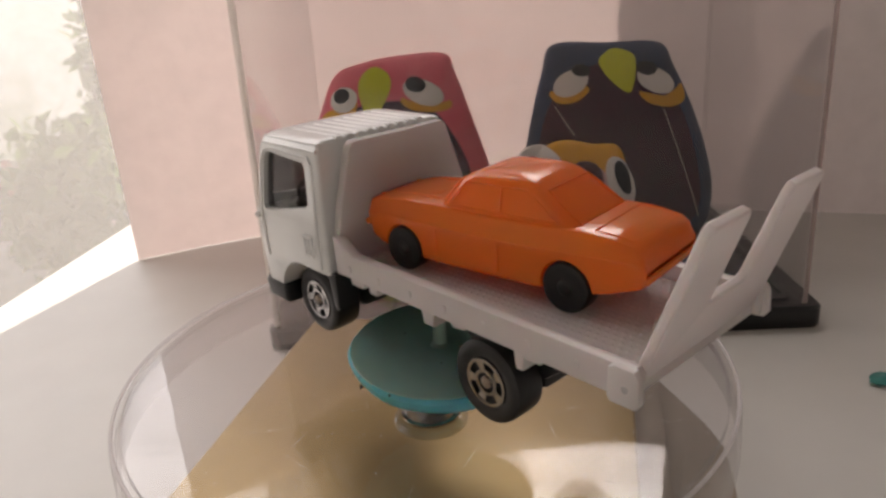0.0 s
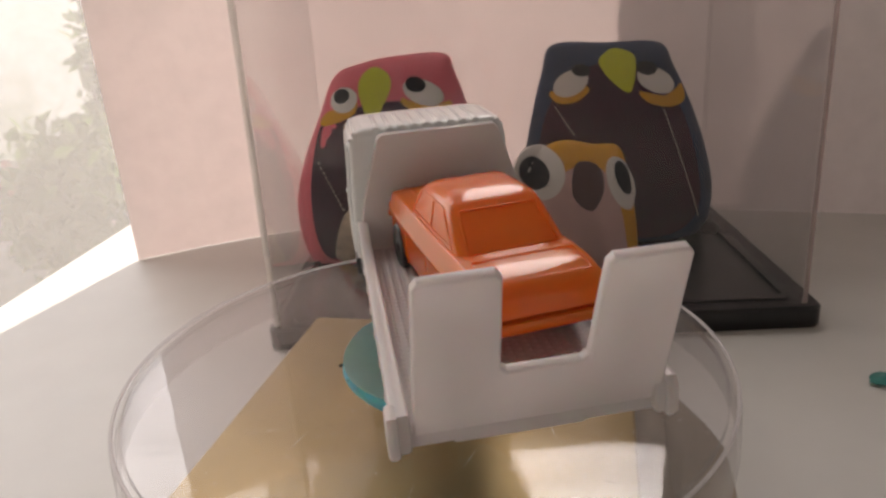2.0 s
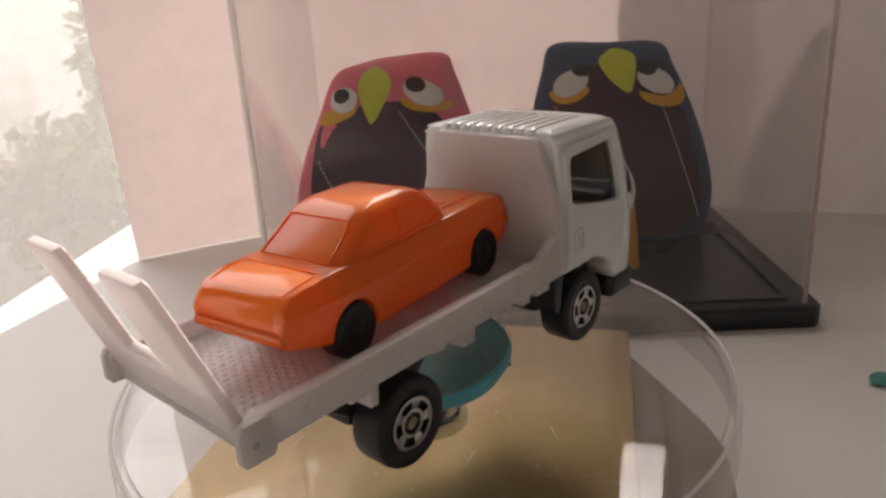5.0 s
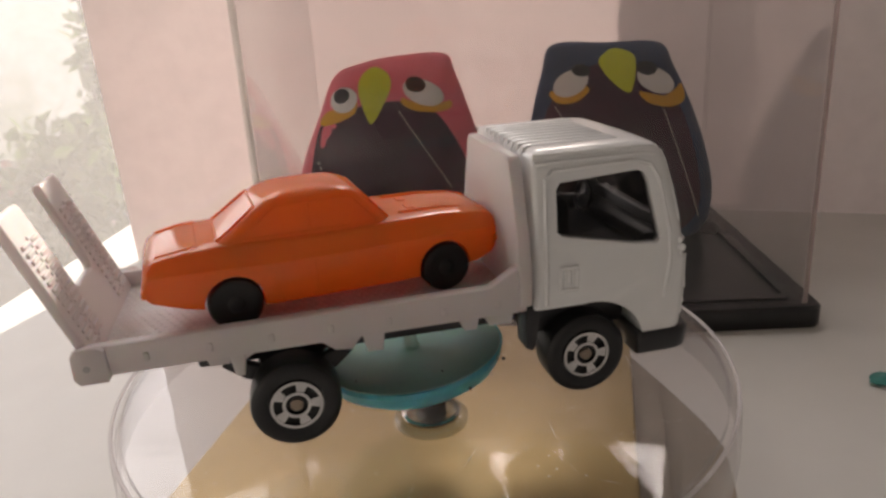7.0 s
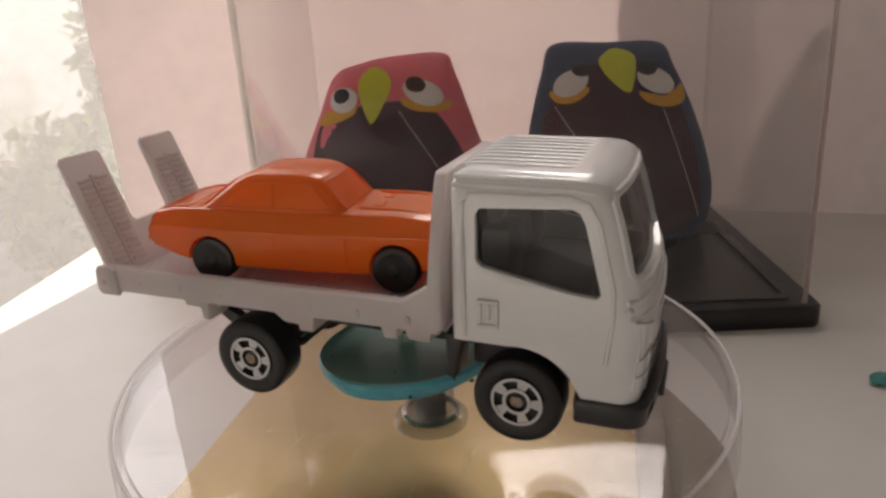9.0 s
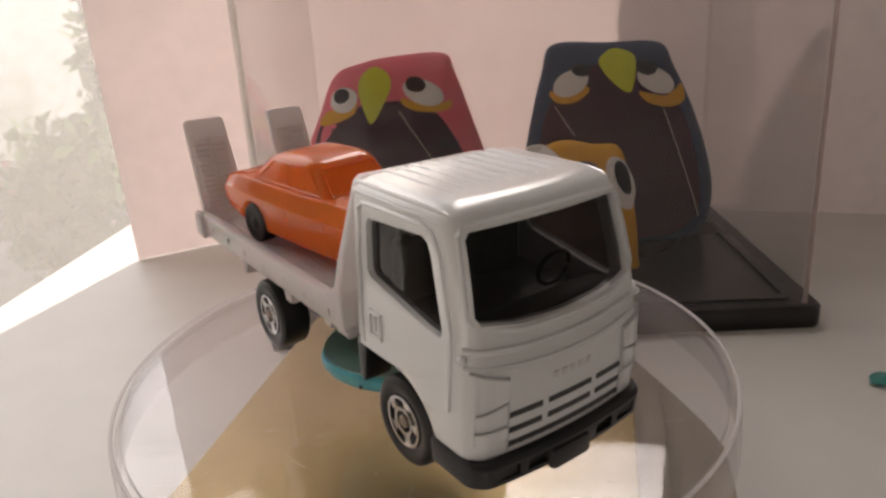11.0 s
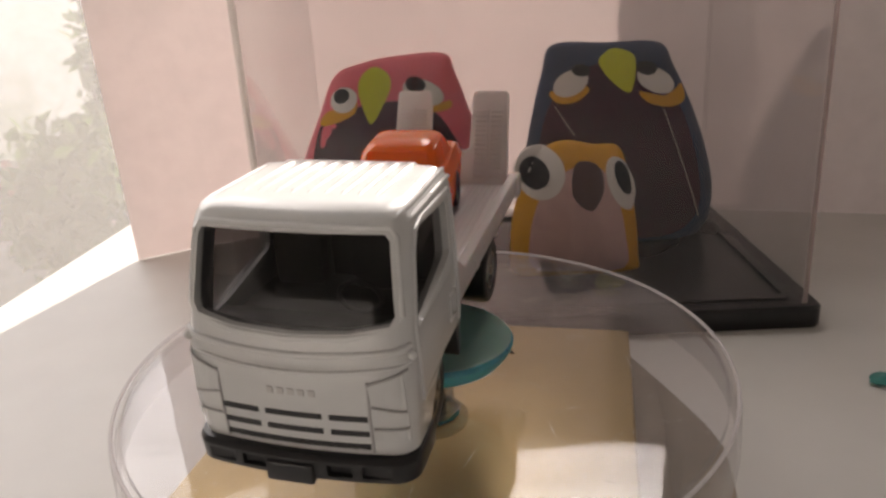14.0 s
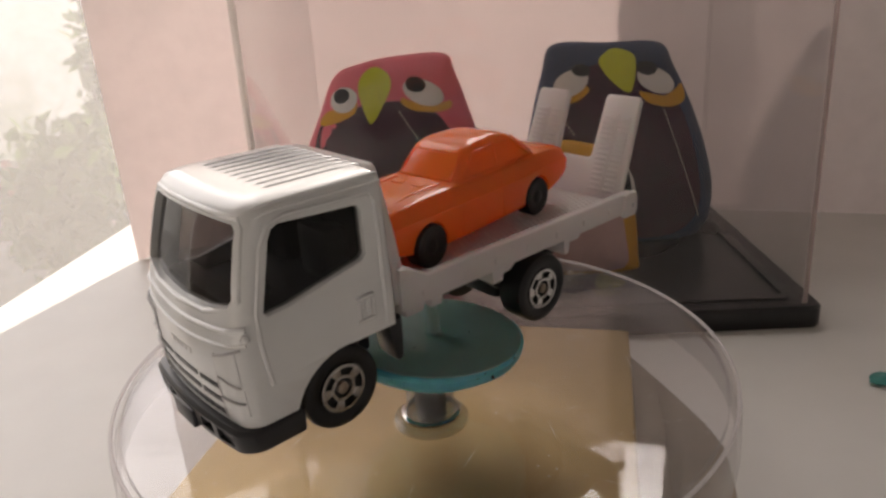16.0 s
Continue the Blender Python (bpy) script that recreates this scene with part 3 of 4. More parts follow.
plush("stuffed_owl", pose(0.067, 0.132, -0.028), "navy and dark plum stuffed cloth owl with felt eyes",
      [(-21.3, 64.6), (-5.0, 64.3), (11.8, 63.4), (16.7, 56.6), (24.0, 42.3), (29.7, 27.1), (32.4, 14.4), (30.8, 3.1), (22.2, -4.1), (0.5, -4.4), (-23.0, -0.5), (-30.6, 10.2), (-31.3, 23.9), (-28.6, 40.5), (-24.8, 56.2)], (-0.5, 31.1), 9, cloth_navy, [
          ("belly", [(-23.1, 47.3), (-16.9, 54.6), (-8.3, 58.8), (2.2, 58.1), (11.2, 52.8), (18.9, 41.9), (24.6, 25.1), (25.9, 9.8), (17.7, 1.5), (-1.4, 1.0), (-22.3, 4.6), (-27.8, 17.7), (-26.7, 34.3)], cloth_wine, 0.25, "dark plum cloth belly"),
          ("eyelid", [(-23.1, 50.8), (-18.7, 51.3), (-13.4, 52.7), (-11.7, 50.9), (-16.0, 47.7), (-21.3, 47.7)], felt_ochre, 0.35, "ochre felt eyelid"),
          ("eye", [(-12.3, 56.3), (-12.2, 53.4), (-14.9, 50.5), (-18.8, 49.3), (-21.7, 50.5), (-21.7, 53.5), (-19.0, 56.4), (-15.1, 57.5)], felt_white, 0.55, "white felt eye"),
          ("pupil", [(-11.2, 57.0), (-12.0, 55.7), (-14.0, 55.3), (-16.0, 56.0), (-16.8, 57.3), (-16.0, 58.6), (-14.0, 59.0), (-12.1, 58.3)], felt_black, 0.8, "black felt pupil"),
          ("eyelid", [(3.9, 49.9), (9.7, 47.4), (15.8, 49.1), (18.9, 50.6), (19.4, 45.7), (13.4, 44.4), (6.2, 46.6)], felt_ochre, 0.35, "ochre felt eyelid"),
          ("eye", [(15.5, 50.1), (13.0, 48.5), (8.3, 49.3), (4.3, 52.0), (3.4, 55.1), (5.9, 56.7), (10.5, 55.9), (14.5, 53.1)], felt_white, 0.55, "white felt eye"),
          ("pupil", [(9.6, 56.3), (8.7, 54.9), (6.5, 54.5), (4.2, 55.2), (3.3, 56.7), (4.1, 58.1), (6.3, 58.5), (8.6, 57.8)], felt_black, 0.8, "black felt pupil"),
          ("beak", [(-8.0, 59.9), (-3.2, 62.6), (2.1, 61.0), (2.9, 57.6), (1.1, 50.0), (-3.2, 52.0), (-7.2, 56.5)], felt_yellow, 0.9, "yellow-green felt beak"),
      ], [((-21.8, 46.4), (-15.9, 37.1), 7), ((12.0, 43.7), (26.5, 6.8), 20)])
plush("stuffed_bird", pose(0.051, 0.107, -0.028), "small ochre and rose cloth stuffed bird with big eyes",
      [(-13.1, 38.2), (-6.9, 40.1), (1.4, 38.4), (8.5, 37.4), (11.6, 30.1), (14.5, 16.0), (15.6, 5.0), (14.5, -3.6), (-4.9, -3.5), (-21.6, -0.6), (-23.4, 9.9), (-21.6, 22.2), (-17.6, 32.2)], (-4.2, 19.2), 6, felt_ochre, [
          ("belly", [(-12.2, 28.4), (-5.7, 32.9), (2.4, 32.3), (7.5, 23.5), (10.4, 11.2), (10.4, 0.7), (-6.3, 1.0), (-17.4, 3.0), (-18.1, 13.4), (-15.5, 23.6)], cloth_rose, 0.25, "rose woven cloth belly"),
          ("eye", [(-8.1, 30.2), (-11.0, 25.4), (-16.3, 24.4), (-20.8, 27.9), (-21.7, 33.6), (-18.8, 38.2), (-13.6, 39.2), (-9.2, 35.9)], felt_white, 0.8, "large white felt eye"),
          ("pupil", [(-12.5, 31.5), (-13.7, 28.5), (-16.6, 27.4), (-19.5, 28.9), (-20.6, 32.1), (-19.3, 35.2), (-16.5, 36.3), (-13.7, 34.8)], felt_black, 1.5, "black felt pupil"),
          ("eye", [(12.9, 28.5), (14.2, 22.4), (12.4, 19.0), (8.6, 20.4), (5.1, 25.8), (3.9, 31.8), (5.7, 35.0), (9.4, 33.7)], felt_white, 0.5, "large white felt eye"),
          ("pupil", [(11.7, 29.6), (12.6, 25.7), (11.6, 23.6), (9.4, 24.6), (7.2, 28.0), (6.4, 31.8), (7.3, 33.8), (9.5, 32.9)], felt_black, 0.8, "black felt pupil"),
          ("beak", [(-5.3, 33.2), (-1.7, 34.5), (2.2, 32.3), (3.0, 25.6), (-0.5, 20.2), (-5.8, 24.9)], felt_brown, 0.7, "dark brown felt beak"),
      ], [])


# ---- stand under the truck ----
DISC_Z = -5.5


def clear_stand():
    o = thing("clear_turntable", pose(-0.0003, 0.0195, 0), "round clear scratched acrylic turntable top", "turntable")
    r = 52.0
    bm = bmesh.new()
    lathe(bm, [(r - 1.6, DISC_Z - 1.6), (r - 1.5, DISC_Z - 0.1), (r - 1.6, DISC_Z)], 96)
    part("disc", bm, disc_clear, o).visible_shadow = False
    bm = bmesh.new()
    prof = [(r - 1.5, DISC_Z - 1.5), (r - 1.5, DISC_Z), (r - 0.9, DISC_Z + 0.2), (r - 0.2, DISC_Z), (r + 0.25, DISC_Z - 0.7), (r + 0.45, DISC_Z - 4.0), (r + 0.7, DISC_Z - 8.6), (r + 0.1, DISC_Z - 8.6), (r - 0.3, DISC_Z - 4.0), (r - 0.5, DISC_Z - 1.5)]
    n = 96
    rows = [[bm.verts.new((q * math.cos(2 * math.pi * i / n), q * math.sin(2 * math.pi * i / n), h)) for i in range(n)] for q, h in prof]
    for a, b in zip(rows, rows[1:] + rows[:1]):
        for i in range(n):
            j = (i + 1) % n
            bm.faces.new((a[i], a[j], b[j], b[i]))
    part("rim", bm, rim_clear, o, "rounded clear rim").visible_shadow = False
    # thin pale ring added as the highlight on the rim's top edge
    bm = bmesh.new()
    tube(bm, [((r - 0.2) * math.cos(2 * math.pi * i / 120), (r - 0.2) * math.sin(2 * math.pi * i / 120), DISC_Z + 0.05) for i in range(120)], 0.3, 8, True)
    part("highlight_bead", bm, rim_highlight, o, "pale bead that draws the highlight along the rim").visible_shadow = False


clear_stand()


def dust():
    """Flecks and short scratches on the clear disc."""
    rng = random.Random(21)
    bm = bmesh.new()
    for i in range(260):
        a, r = rng.uniform(0, 2 * math.pi), 49 * math.sqrt(rng.random())
        x, y = r * math.cos(a) - 0.3, r * math.sin(a) + 19.5
        t, n, w = rng.uniform(0, math.pi), (rng.uniform(0.5, 2.6) if i % 3 == 0 else rng.uniform(0.12, 0.3)), rng.uniform(0.03, 0.07) if i % 3 == 0 else rng.uniform(0.1, 0.2)
        c, s = math.cos(t), math.sin(t)
        q = [bm.verts.new((x + u * c - v * s, y + u * s + v * c, DISC_Z + 0.02 + h)) for u, v, h in ((-n, 0, 0), (0, -w, 0), (n, 0, 0), (0, w, 0), (0, 0, 0.05))]
        for k in range(4):
            bm.faces.new((q[k], q[(k + 1) % 4], q[4]))
    tagged(part("dust", bm, dust_pale, smooth=False), "pale dust flecks and scratches on the clear disc", "dust", kind="stuff")


dust()


def card_box():
    o = thing("card_box", pose(0.0018, 0.0215, TABLE / 1000, 0, 0, -15.3), "small tan cardboard box under the clear turntable", "box")
    h = -14.0 - TABLE
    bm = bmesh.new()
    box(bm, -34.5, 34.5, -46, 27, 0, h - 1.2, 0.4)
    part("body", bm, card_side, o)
    bm = bmesh.new()
    box(bm, -34.8, 34.8, -46.4, 27.4, h - 1.2, h, 0.5)
    part("lid", bm, tan_card, o, "tan card lid")
    bm = bmesh.new()
    box(bm, 34.9, 39.6, -45.0, 11.5, h - 2.5, h - 1.9, 0.15)
    part("side_tab", bm, card_and_shadow, o, "grey-brown card tab beside the lid")
    # the box's shadow, with a brown card strip beyond, put in as one sheet
    bm = bmesh.new()
    edge = [(34.6, 22.0), (41.3, 10.6), (47.0, -0.1), (48.9, -5.7), (49.3, -12.7), (48.1, -41.7), (44.9, -47.6), (34.6, -45.5)]
    low = [bm.verts.new((x, y, h - 3.6 - 0.05 * (x - 34.6))) for x, y in edge]
    top = [bm.verts.new((x, y, h - 2.8 - 0.05 * (x - 34.6))) for x, y in edge]
    bm.faces.new(low[::-1])
    bm.faces.new(top)
    for i in range(len(edge)):
        j = (i + 1) % len(edge)
        bm.faces.new((low[i], low[j], top[j], top[i]))
    part("shadow_sheet", bm, card_and_shadow, o, "grey-brown sheet for the box's shadow and the card strip beyond")


card_box()


def post():
    o = thing("turntable_post", pose(0, 0, 0), "short clear post with a dark core on a clear foot", "post")
    bm = bmesh.new()
    lathe(bm, [(2.3, -4.9), (2.3, 3.4)], 32)
    part("core", bm, core_dark, o, "dark metal core")
    bm = bmesh.new()
    lathe(bm, [(3.7, -4.4), (4.2, -3.7), (3.9, -3.0), (3.6, -2.0), (3.6, 3.0), (3.4, 3.4)], 40)
    part("pillar", bm, post_clear, o).visible_shadow = False
    bm = bmesh.new()
    lathe(bm, [(5.6, DISC_Z + 0.05), (5.6, -4.9), (5.0, -4.5), (3.75, -4.42)], 40)
    part("foot", bm, flange_clear, o, "smoky clear foot ring")
    bm = bmesh.new()
    n = 40
    rows = [[bm.verts.new((q * math.cos(2 * math.pi * i / n), q * math.sin(2 * math.pi * i / n), h)) for i in range(n)] for q, h in ((3.7, -4.35), (4.35, -4.3), (4.45, -3.8), (3.95, -3.6))]
    for a, c in zip(rows, rows[1:]):
        for i in range(n):
            j = (i + 1) % n
            bm.faces.new((a[i], a[j], c[j], c[i]))
    part("collar", bm, steel, o, "bright metal collar ring")


post()


def scrap():
    bm = bmesh.new()
    rng = random.Random(9)
    bmesh.ops.create_icosphere(bm, subdivisions=3, radius=1.0)
    for v in bm.verts:
        k = 1 + 0.25 * noise.noise(v.co * 1.7)
        v.co = Vector((v.co.x * 3.4 * k, v.co.y * 2.3 * k, (v.co.z * 0.9 + 0.8) * k))
        v.co.z = max(v.co.z, 0)
    tagged(part("putty_scrap", bm, teal_bit, at=pose(0.1035, 0.0432, TABLE / 1000 + 0.0001, 0, 0, 25)), "small lump of dark teal putty on the table", "putty")


scrap()

# ---- the turning plate, the truck and its load ----
TURN = ((0, 123.9), (0.5, 116.4), (1, 108.6), (1.5, 100.1), (2, 91.8), (2.5, 83.6), (3, 75.4), (3.5, 67.1), (4, 58.4), (4.2, 55.0), (6.3, 18.5), (6.5, 15.0), (7, 6.2), (7.5, -2.9), (8, -11.6),
        (8.5, -19.8), (9, -28.8), (9.2, -32.3), (11.5, -69.4), (12, -78.2), (12.5, -86.9), (13, -95.3), (13.5, -103.4), (14, -111.9), (14.5, -120.4), (15, -128.7), (15.5, -137.1), (16, -145.4))
TURNS = []
PLATE = pose(-0.0023, -0.0010, 0.0076, -1.8, -4.0, 0)
ON_PLATE = pose(0.00011, -0.0047, 0.00531, -1.09, 0.84, 4.36)
ON_BED = pose(-0.01213, -0.00116, 0.01465, 0, 0, 7.0)


def turning_plate():
    o = thing("turning_plate", PLATE, "round teal gel pad with crumbs on its rim, under the truck", "pad")
    bm = bmesh.new()
    rings = []
    for r, h in ((11.2, -3.0), (12.4, -2.6), (13.1, -1.6), (13.3, -0.7), (13.0, -0.15)):
        rings.append([((r + 0.18 * math.sin(3 * a) + 0.1 * math.sin(7 * a + 1)) * math.cos(a), (r + 0.18 * math.sin(3 * a) + 0.1 * math.sin(7 * a + 1)) * math.sin(a), h) for a in [2 * math.pi * i / 64 for i in range(64)]])
    loft(bm, rings)
    part("edge", bm, teal_edge, o, "bright turquoise edge")
    bm = bmesh.new()
    lathe(bm, [(12.9, -0.14), (12.9, 0.0), (12.2, 0.10), (10, 0.12), (5.8, 0.14), (5.2, 0.06), (0.5, 0.05)], 64)
    part("face", bm, teal_gel, o)
    bm = bmesh.new()
    lathe(bm, [(1.5, 0.03), (1.0, 0.4), (0.9, 5.4)], 16, pose(0, 0, 0, 2, 4, 0))
    part("peg", bm, teal_gel, o, "thin putty peg that holds the truck")
    rng = random.Random(4)
    for i in range(22):
        a = rng.uniform(0, 2 * math.pi)
        bm = bmesh.new()
        bmesh.ops.create_icosphere(bm, subdivisions=1, radius=rng.uniform(0.10, 0.34) if i < 18 else 0.12)
        for v in bm.verts:
            v.co *= rng.uniform(0.6, 1.3)
        q = rng.uniform(12.9, 13.5) if i < 18 else rng.uniform(4, 12)
        bmesh.ops.translate(bm, vec=(q * math.cos(a), q * math.sin(a), rng.uniform(-2.0, -0.3) if i < 18 else 0.3), verts=bm.verts[:])
        part("crumb", bm, crumb, o)
    return o


plate = turning_plate()


def wheel_at(parent, x, y, z, r, w, side):
    """Tyre with a five-slot plated rim; side -1: the outer face looks to -y."""
    m = pose(x / 1000, y / 1000, z / 1000, 90 if side < 0 else -90, 0, 0)
    bm = bmesh.new()
    lathe(bm, [(r * 0.56, -w), (r * 0.9, -w), (r * 0.985, -w + 0.35), (r, -w + 0.8), (r, -0.85), (r * 0.975, -0.35), (r * 0.9, -0.05), (r * 0.80, 0.0), (r * 0.68, -0.14), (r * 0.61, -0.25), (r * 0.59, -0.6), (r * 0.3, -0.65)], 48)
    tyre = part("wheel", bm, rubber, parent, "black tyre on a plated rim", at=m)
    bm = bmesh.new()
    ri, ro = r * 0.31, r * 0.56
    for i in range(5):
        pts = []
        for j in range(9):
            a = 2 * math.pi * (i + (j / 8 - 0.5) * 0.42) / 5
            pts.append((a, ro))
        a0, a1 = pts[0][0], pts[-1][0]
        rows = []
        for q, h in ((ri - 0.1, -0.5), (ri, -0.22), (r * 0.44, -0.15), (ro - 0.15, -0.15), (ro, -0.4)):
            rows.append([bm.verts.new((q * math.cos(a0 + (a1 - a0) * j / 6), q * math.sin(a0 + (a1 - a0) * j / 6), h)) for j in range(7)])
        for p, q in zip(rows, rows[1:]):
            for j in range(6):
                bm.faces.new((p[j], p[j + 1], q[j + 1], q[j]))
    for q0, q1, h in ((r * 0.505, r * 0.59, -0.06), (r * 0.24, r * 0.33, -0.12)):
        n = 40
        rows = [[bm.verts.new((q * math.cos(2 * math.pi * i / n), q * math.sin(2 * math.pi * i / n), hh)) for i in range(n)] for q, hh in ((q0 - 0.05, h - 0.4), (q0, h), (q1 - 0.08, h), (q1, h - 0.4))]
        for a, b in zip(rows, rows[1:]):
            for i in range(n):
                j = (i + 1) % n
                bm.faces.new((a[i], a[j], b[j], b[i]))
    part("rim", bm, chrome, tyre, "plated silver rim")
    bm = bmesh.new()
    lathe(bm, [(r * 0.14, -0.7), (r * 0.14, -0.12), (r * 0.10, 0.02)], 20)
    part("hub_cap", bm, hub_brown, tyre, "dull axle end")
    return tyre


def bowed(points, n=6):
    """Adds points along the front edge of a ring, so that it can bow."""
    k = 2 * (n + 1)
    a, b = Vector(points[k - 1]), Vector(points[k])
    return points[:k] + [tuple(a.lerp(b, i / 12)) for i in range(1, 12)] + points[k:]


def cab(o):
    zs = (7.2, 7.7, 12, 16.6, 17.0, 17.5, 20.2, 24, 28, 29.9, 30.7, 31.3, 31.7, 32.0, 32.15)
    xf = ((7.2, 31.6), (12, 31.9), (16.6, 31.9), (17.5, 31.5), (20.2, 31.1), (24, 30.2), (28, 29.0), (29.9, 28.3), (30.7, 27.9), (31.3, 27.5), (31.7, 26.8), (32.0, 26.0), (32.15, 25.0))
    hw = ((7.2, 11.9), (8, 12.1), (16.6, 12.1), (20, 11.9), (24, 11.75), (28, 11.55), (29.9, 11.4), (30.7, 11.2), (31.3, 10.9), (31.7, 10.45), (32.0, 9.9), (32.15, 9.2))
    xr = ((7, 10.9), (29.9, 10.95), (30.7, 11.0), (31.3, 11.1), (31.7, 11.3), (32.0, 11.7), (32.15, 12.2))

    def ring(z, inset=0.0, n=6):
        h = lerp_table(hw, z) - inset
        return bowed(rrect(lerp_table(xr, z) + inset, lerp_table(xf, z) - inset, -h, h, (0.7, 2.0, 2.0, 0.7), z, n), n)

    def nose(y, z, out=0.0):
        """How far forward the cab's front lies at (y, z)."""
        over = min(max(abs(y) - 10.1, 0), 1.95)
        return lerp_table(xf, z) + 1.1 * (1 - (y / 12) ** 2) - (2 - math.sqrt(4 - over * over)) + out

    def hug(bm, out):
        for v in bm.verts:
            if v.co.x > 31.4:
                v.co.x = nose(v.co.y, v.co.z, out)
        return bm

    def bend(bm):
        # the nose bows forward at the middle
        for v in bm.verts:
            if v.co.x > 20:
                v.co.x += 1.1 * (1 - (v.co.y / 12) ** 2) * ease(20, 30, v.co.x)
        return bm

    bm = bmesh.new()
    loft(bm, [ring(z) for z in zs])
    bend(bm)
    cuts = []
    c = bmesh.new()
    loft(c, [ring(z, 1.3) for z in (13.5, 16.6, 17.5, 20.2, 24, 28, 29.9, 30.6)])
    bend(c)
    cuts.append(c)
    pane = [(14.3, 28.3), (24.2, 28.9), (25.1, 28.5), (25.7, 27.4), (27.6, 20.0), (27.2, 19.4), (24.5, 19.6), (14.6, 21.7), (13.9, 22.3), (13.8, 27.5)]
    for y0, y1, dx, dz in ((-20, -2, 0.0, 0.0), (2, 20, 0.5, 0.5)):
        c = bmesh.new()
        prism(c, [(x + dx, z + dz) for x, z in pane], "y", y0, y1)
        cuts.append(c)
    c = bmesh.new()
    prism(c, [(-9.4, 29.9), (9.4, 29.9), (9.9, 29.3), (10.5, 22.4), (10.0, 21.5), (6, 20.7), (0, 20.4), (-6, 20.7), (-10.0, 21.5), (-10.5, 22.4), (-9.9, 29.3)], "x", 25.8, 45)
    cuts.append(c)
    c = bmesh.new()
    lathe(c, [(7.5, -20), (7.5, 20)], 40, pose(18.6, 0, 5.2, 90, 0, 0))
    cuts.append(c)
    c = bmesh.new()
    box(c, 5, 18, -20, 20, 0, 12.6)
    cuts.append(c)
    part("cab", baked(bm, cuts, 0.28), white_enamel, o, "white enamelled cab shell")
    # glazing
    bm = bmesh.new()
    loft(bm, [ring(z, 0.75) for z in (19.0, 20.2, 24, 28, 29.9, 30.5)], cap=False)
    bend(bm)
    part("glazing", bm, smoke_glass, o, "dark tinted cab windows").visible_shadow = False
    # dark interior
    bm = bmesh.new()
    box(bm, 11.6, 12.3, -9.6, 9.6, 13.6, 30.4, 0.2)
    box(bm, 12.4, 28.8, -10.4, 10.4, 13.6, 18.2, 0.6)
    for y in (-5.6, 4.2):
        box(bm, 13.4, 17.0, y - 3.2, y + 3.2, 18.2, 25.2, 0.9)
        box(bm, 13.6, 15.4, y - 1.6, y + 1.6, 25.2, 27.6, 0.6)
    box(bm, 26.2, 29.6, -10.0, 10.0, 18.2, 20.2, 0.8)
    part("interior", bm, black_plastic, o, "black moulded seats and dashboard")
    bm = bmesh.new()
    tube(bm, [(25.0 + 1.0 * math.sin(a) * 0.5, 5.0 + 2.3 * math.cos(a), 21.4 + 2.0 * math.sin(a)) for a in [2 * math.pi * i / 20 for i in range(20)]], 0.28, 6, True)
    part("steering_wheel", bm, black_plastic, o)
    # roof ribs
    for i in range(9):
        y = -7.2 + 1.8 * i
        bm = bmesh.new()
        loft(bm, [[(11.5 + k, y + w * math.cos(a), 31.95 + hh + 0.36 * max(math.sin(a), -0.6)) for a in [2 * math.pi * j / 10 for j in range(10)]] for k, w, hh in ((-0.45, 0.5, -0.55), (-0.3, 0.58, -0.1), (0.4, 0.58, 0.06), (3, 0.46, 0.06), (11.5, 0.42, 0.03), (13.4, 0.3, -0.3))])
        part("roof_rib", bm, white_enamel, o)
    for s in (-1, 1):
        bm = bmesh.new()
        for y, z, r in ((10.55, 31.55, 0.3), (11.15, 30.75, 0.27)):
            tube(bm, [(11.2, s * y, z - 0.05), (16, s * (y + 0.03), z), (24.5, s * (y + 0.03), z), (26.4, s * (y - 0.1), z - 0.2), (27.4, s * (y - 0.5), z - 0.6)], r, 8)
        part("gutter", bm, white_enamel, o)
        # door seam and window surround
        bm = bmesh.new()
        tube(bm, [(12.5, s * 12.08, 13.2), (12.5, s * 12.18, 17), (12.4, s * 11.85, 24), (12.4, s * 11.55, 28.9), (13.2, s * 11.48, 29.8), (24.0, s * 11.45, 30.1), (26.0, s * 11.46, 29.5), (27.2, s * 11.55, 27.5), (28.9, s * 11.85, 20.5), (29.0, s * 12.1, 17), (28.4, s * 12.1, 12)], 0.27, 6)
        part("door_moulding", bm, white_enamel, o)
        bm = bmesh.new()
        for x0, x1, z0, z1 in ((14.1, 16.6, 17.5, 18.0), (14.1, 16.6, 14.6, 15.1), (14.1, 14.6, 15.1, 17.5), (16.1, 16.6, 15.1, 17.5), (15.1, 15.6, 15.6, 17.5)):
            box(bm, x0, x1, s * 12.15 - 0.25, s * 12.15 + 0.25, z0, z1, 0.12, 1)
        part("door_handle", bm, white_enamel, o, "square recessed door handle")
        # headlamp, indicator and mirror stub
        bm = bmesh.new()
        prism(bm, [(s * 7.9, 15.6), (s * 11.2, 16.9), (s * 11.4, 12.6), (s * 8.1, 13.4)], "x", 31.0, 32.0, 0.0)
        hug(bm, 0.22)
        part("headlamp", bm, white_enamel, o, "moulded headlamp in body colour")
        bm = bmesh.new()
        prism(bm, [(s * 8.1, 13.2), (s * 11.5, 12.3), (s * 11.5, 9.0), (s * 8.1, 9.2)], "x", 31.0, 31.95, 0.0)
        hug(bm, 0.16)
        part("lamp_panel", bm, white_enamel, o)
        # beads whose grey paints the shade of the lamp seams
        bm = bmesh.new()
        tube(bm, [(nose(s * y, 10.6, 0.2), s * y, 10.6) for y in (8.2, 9, 10, 11, 11.5)], 0.13, 6)
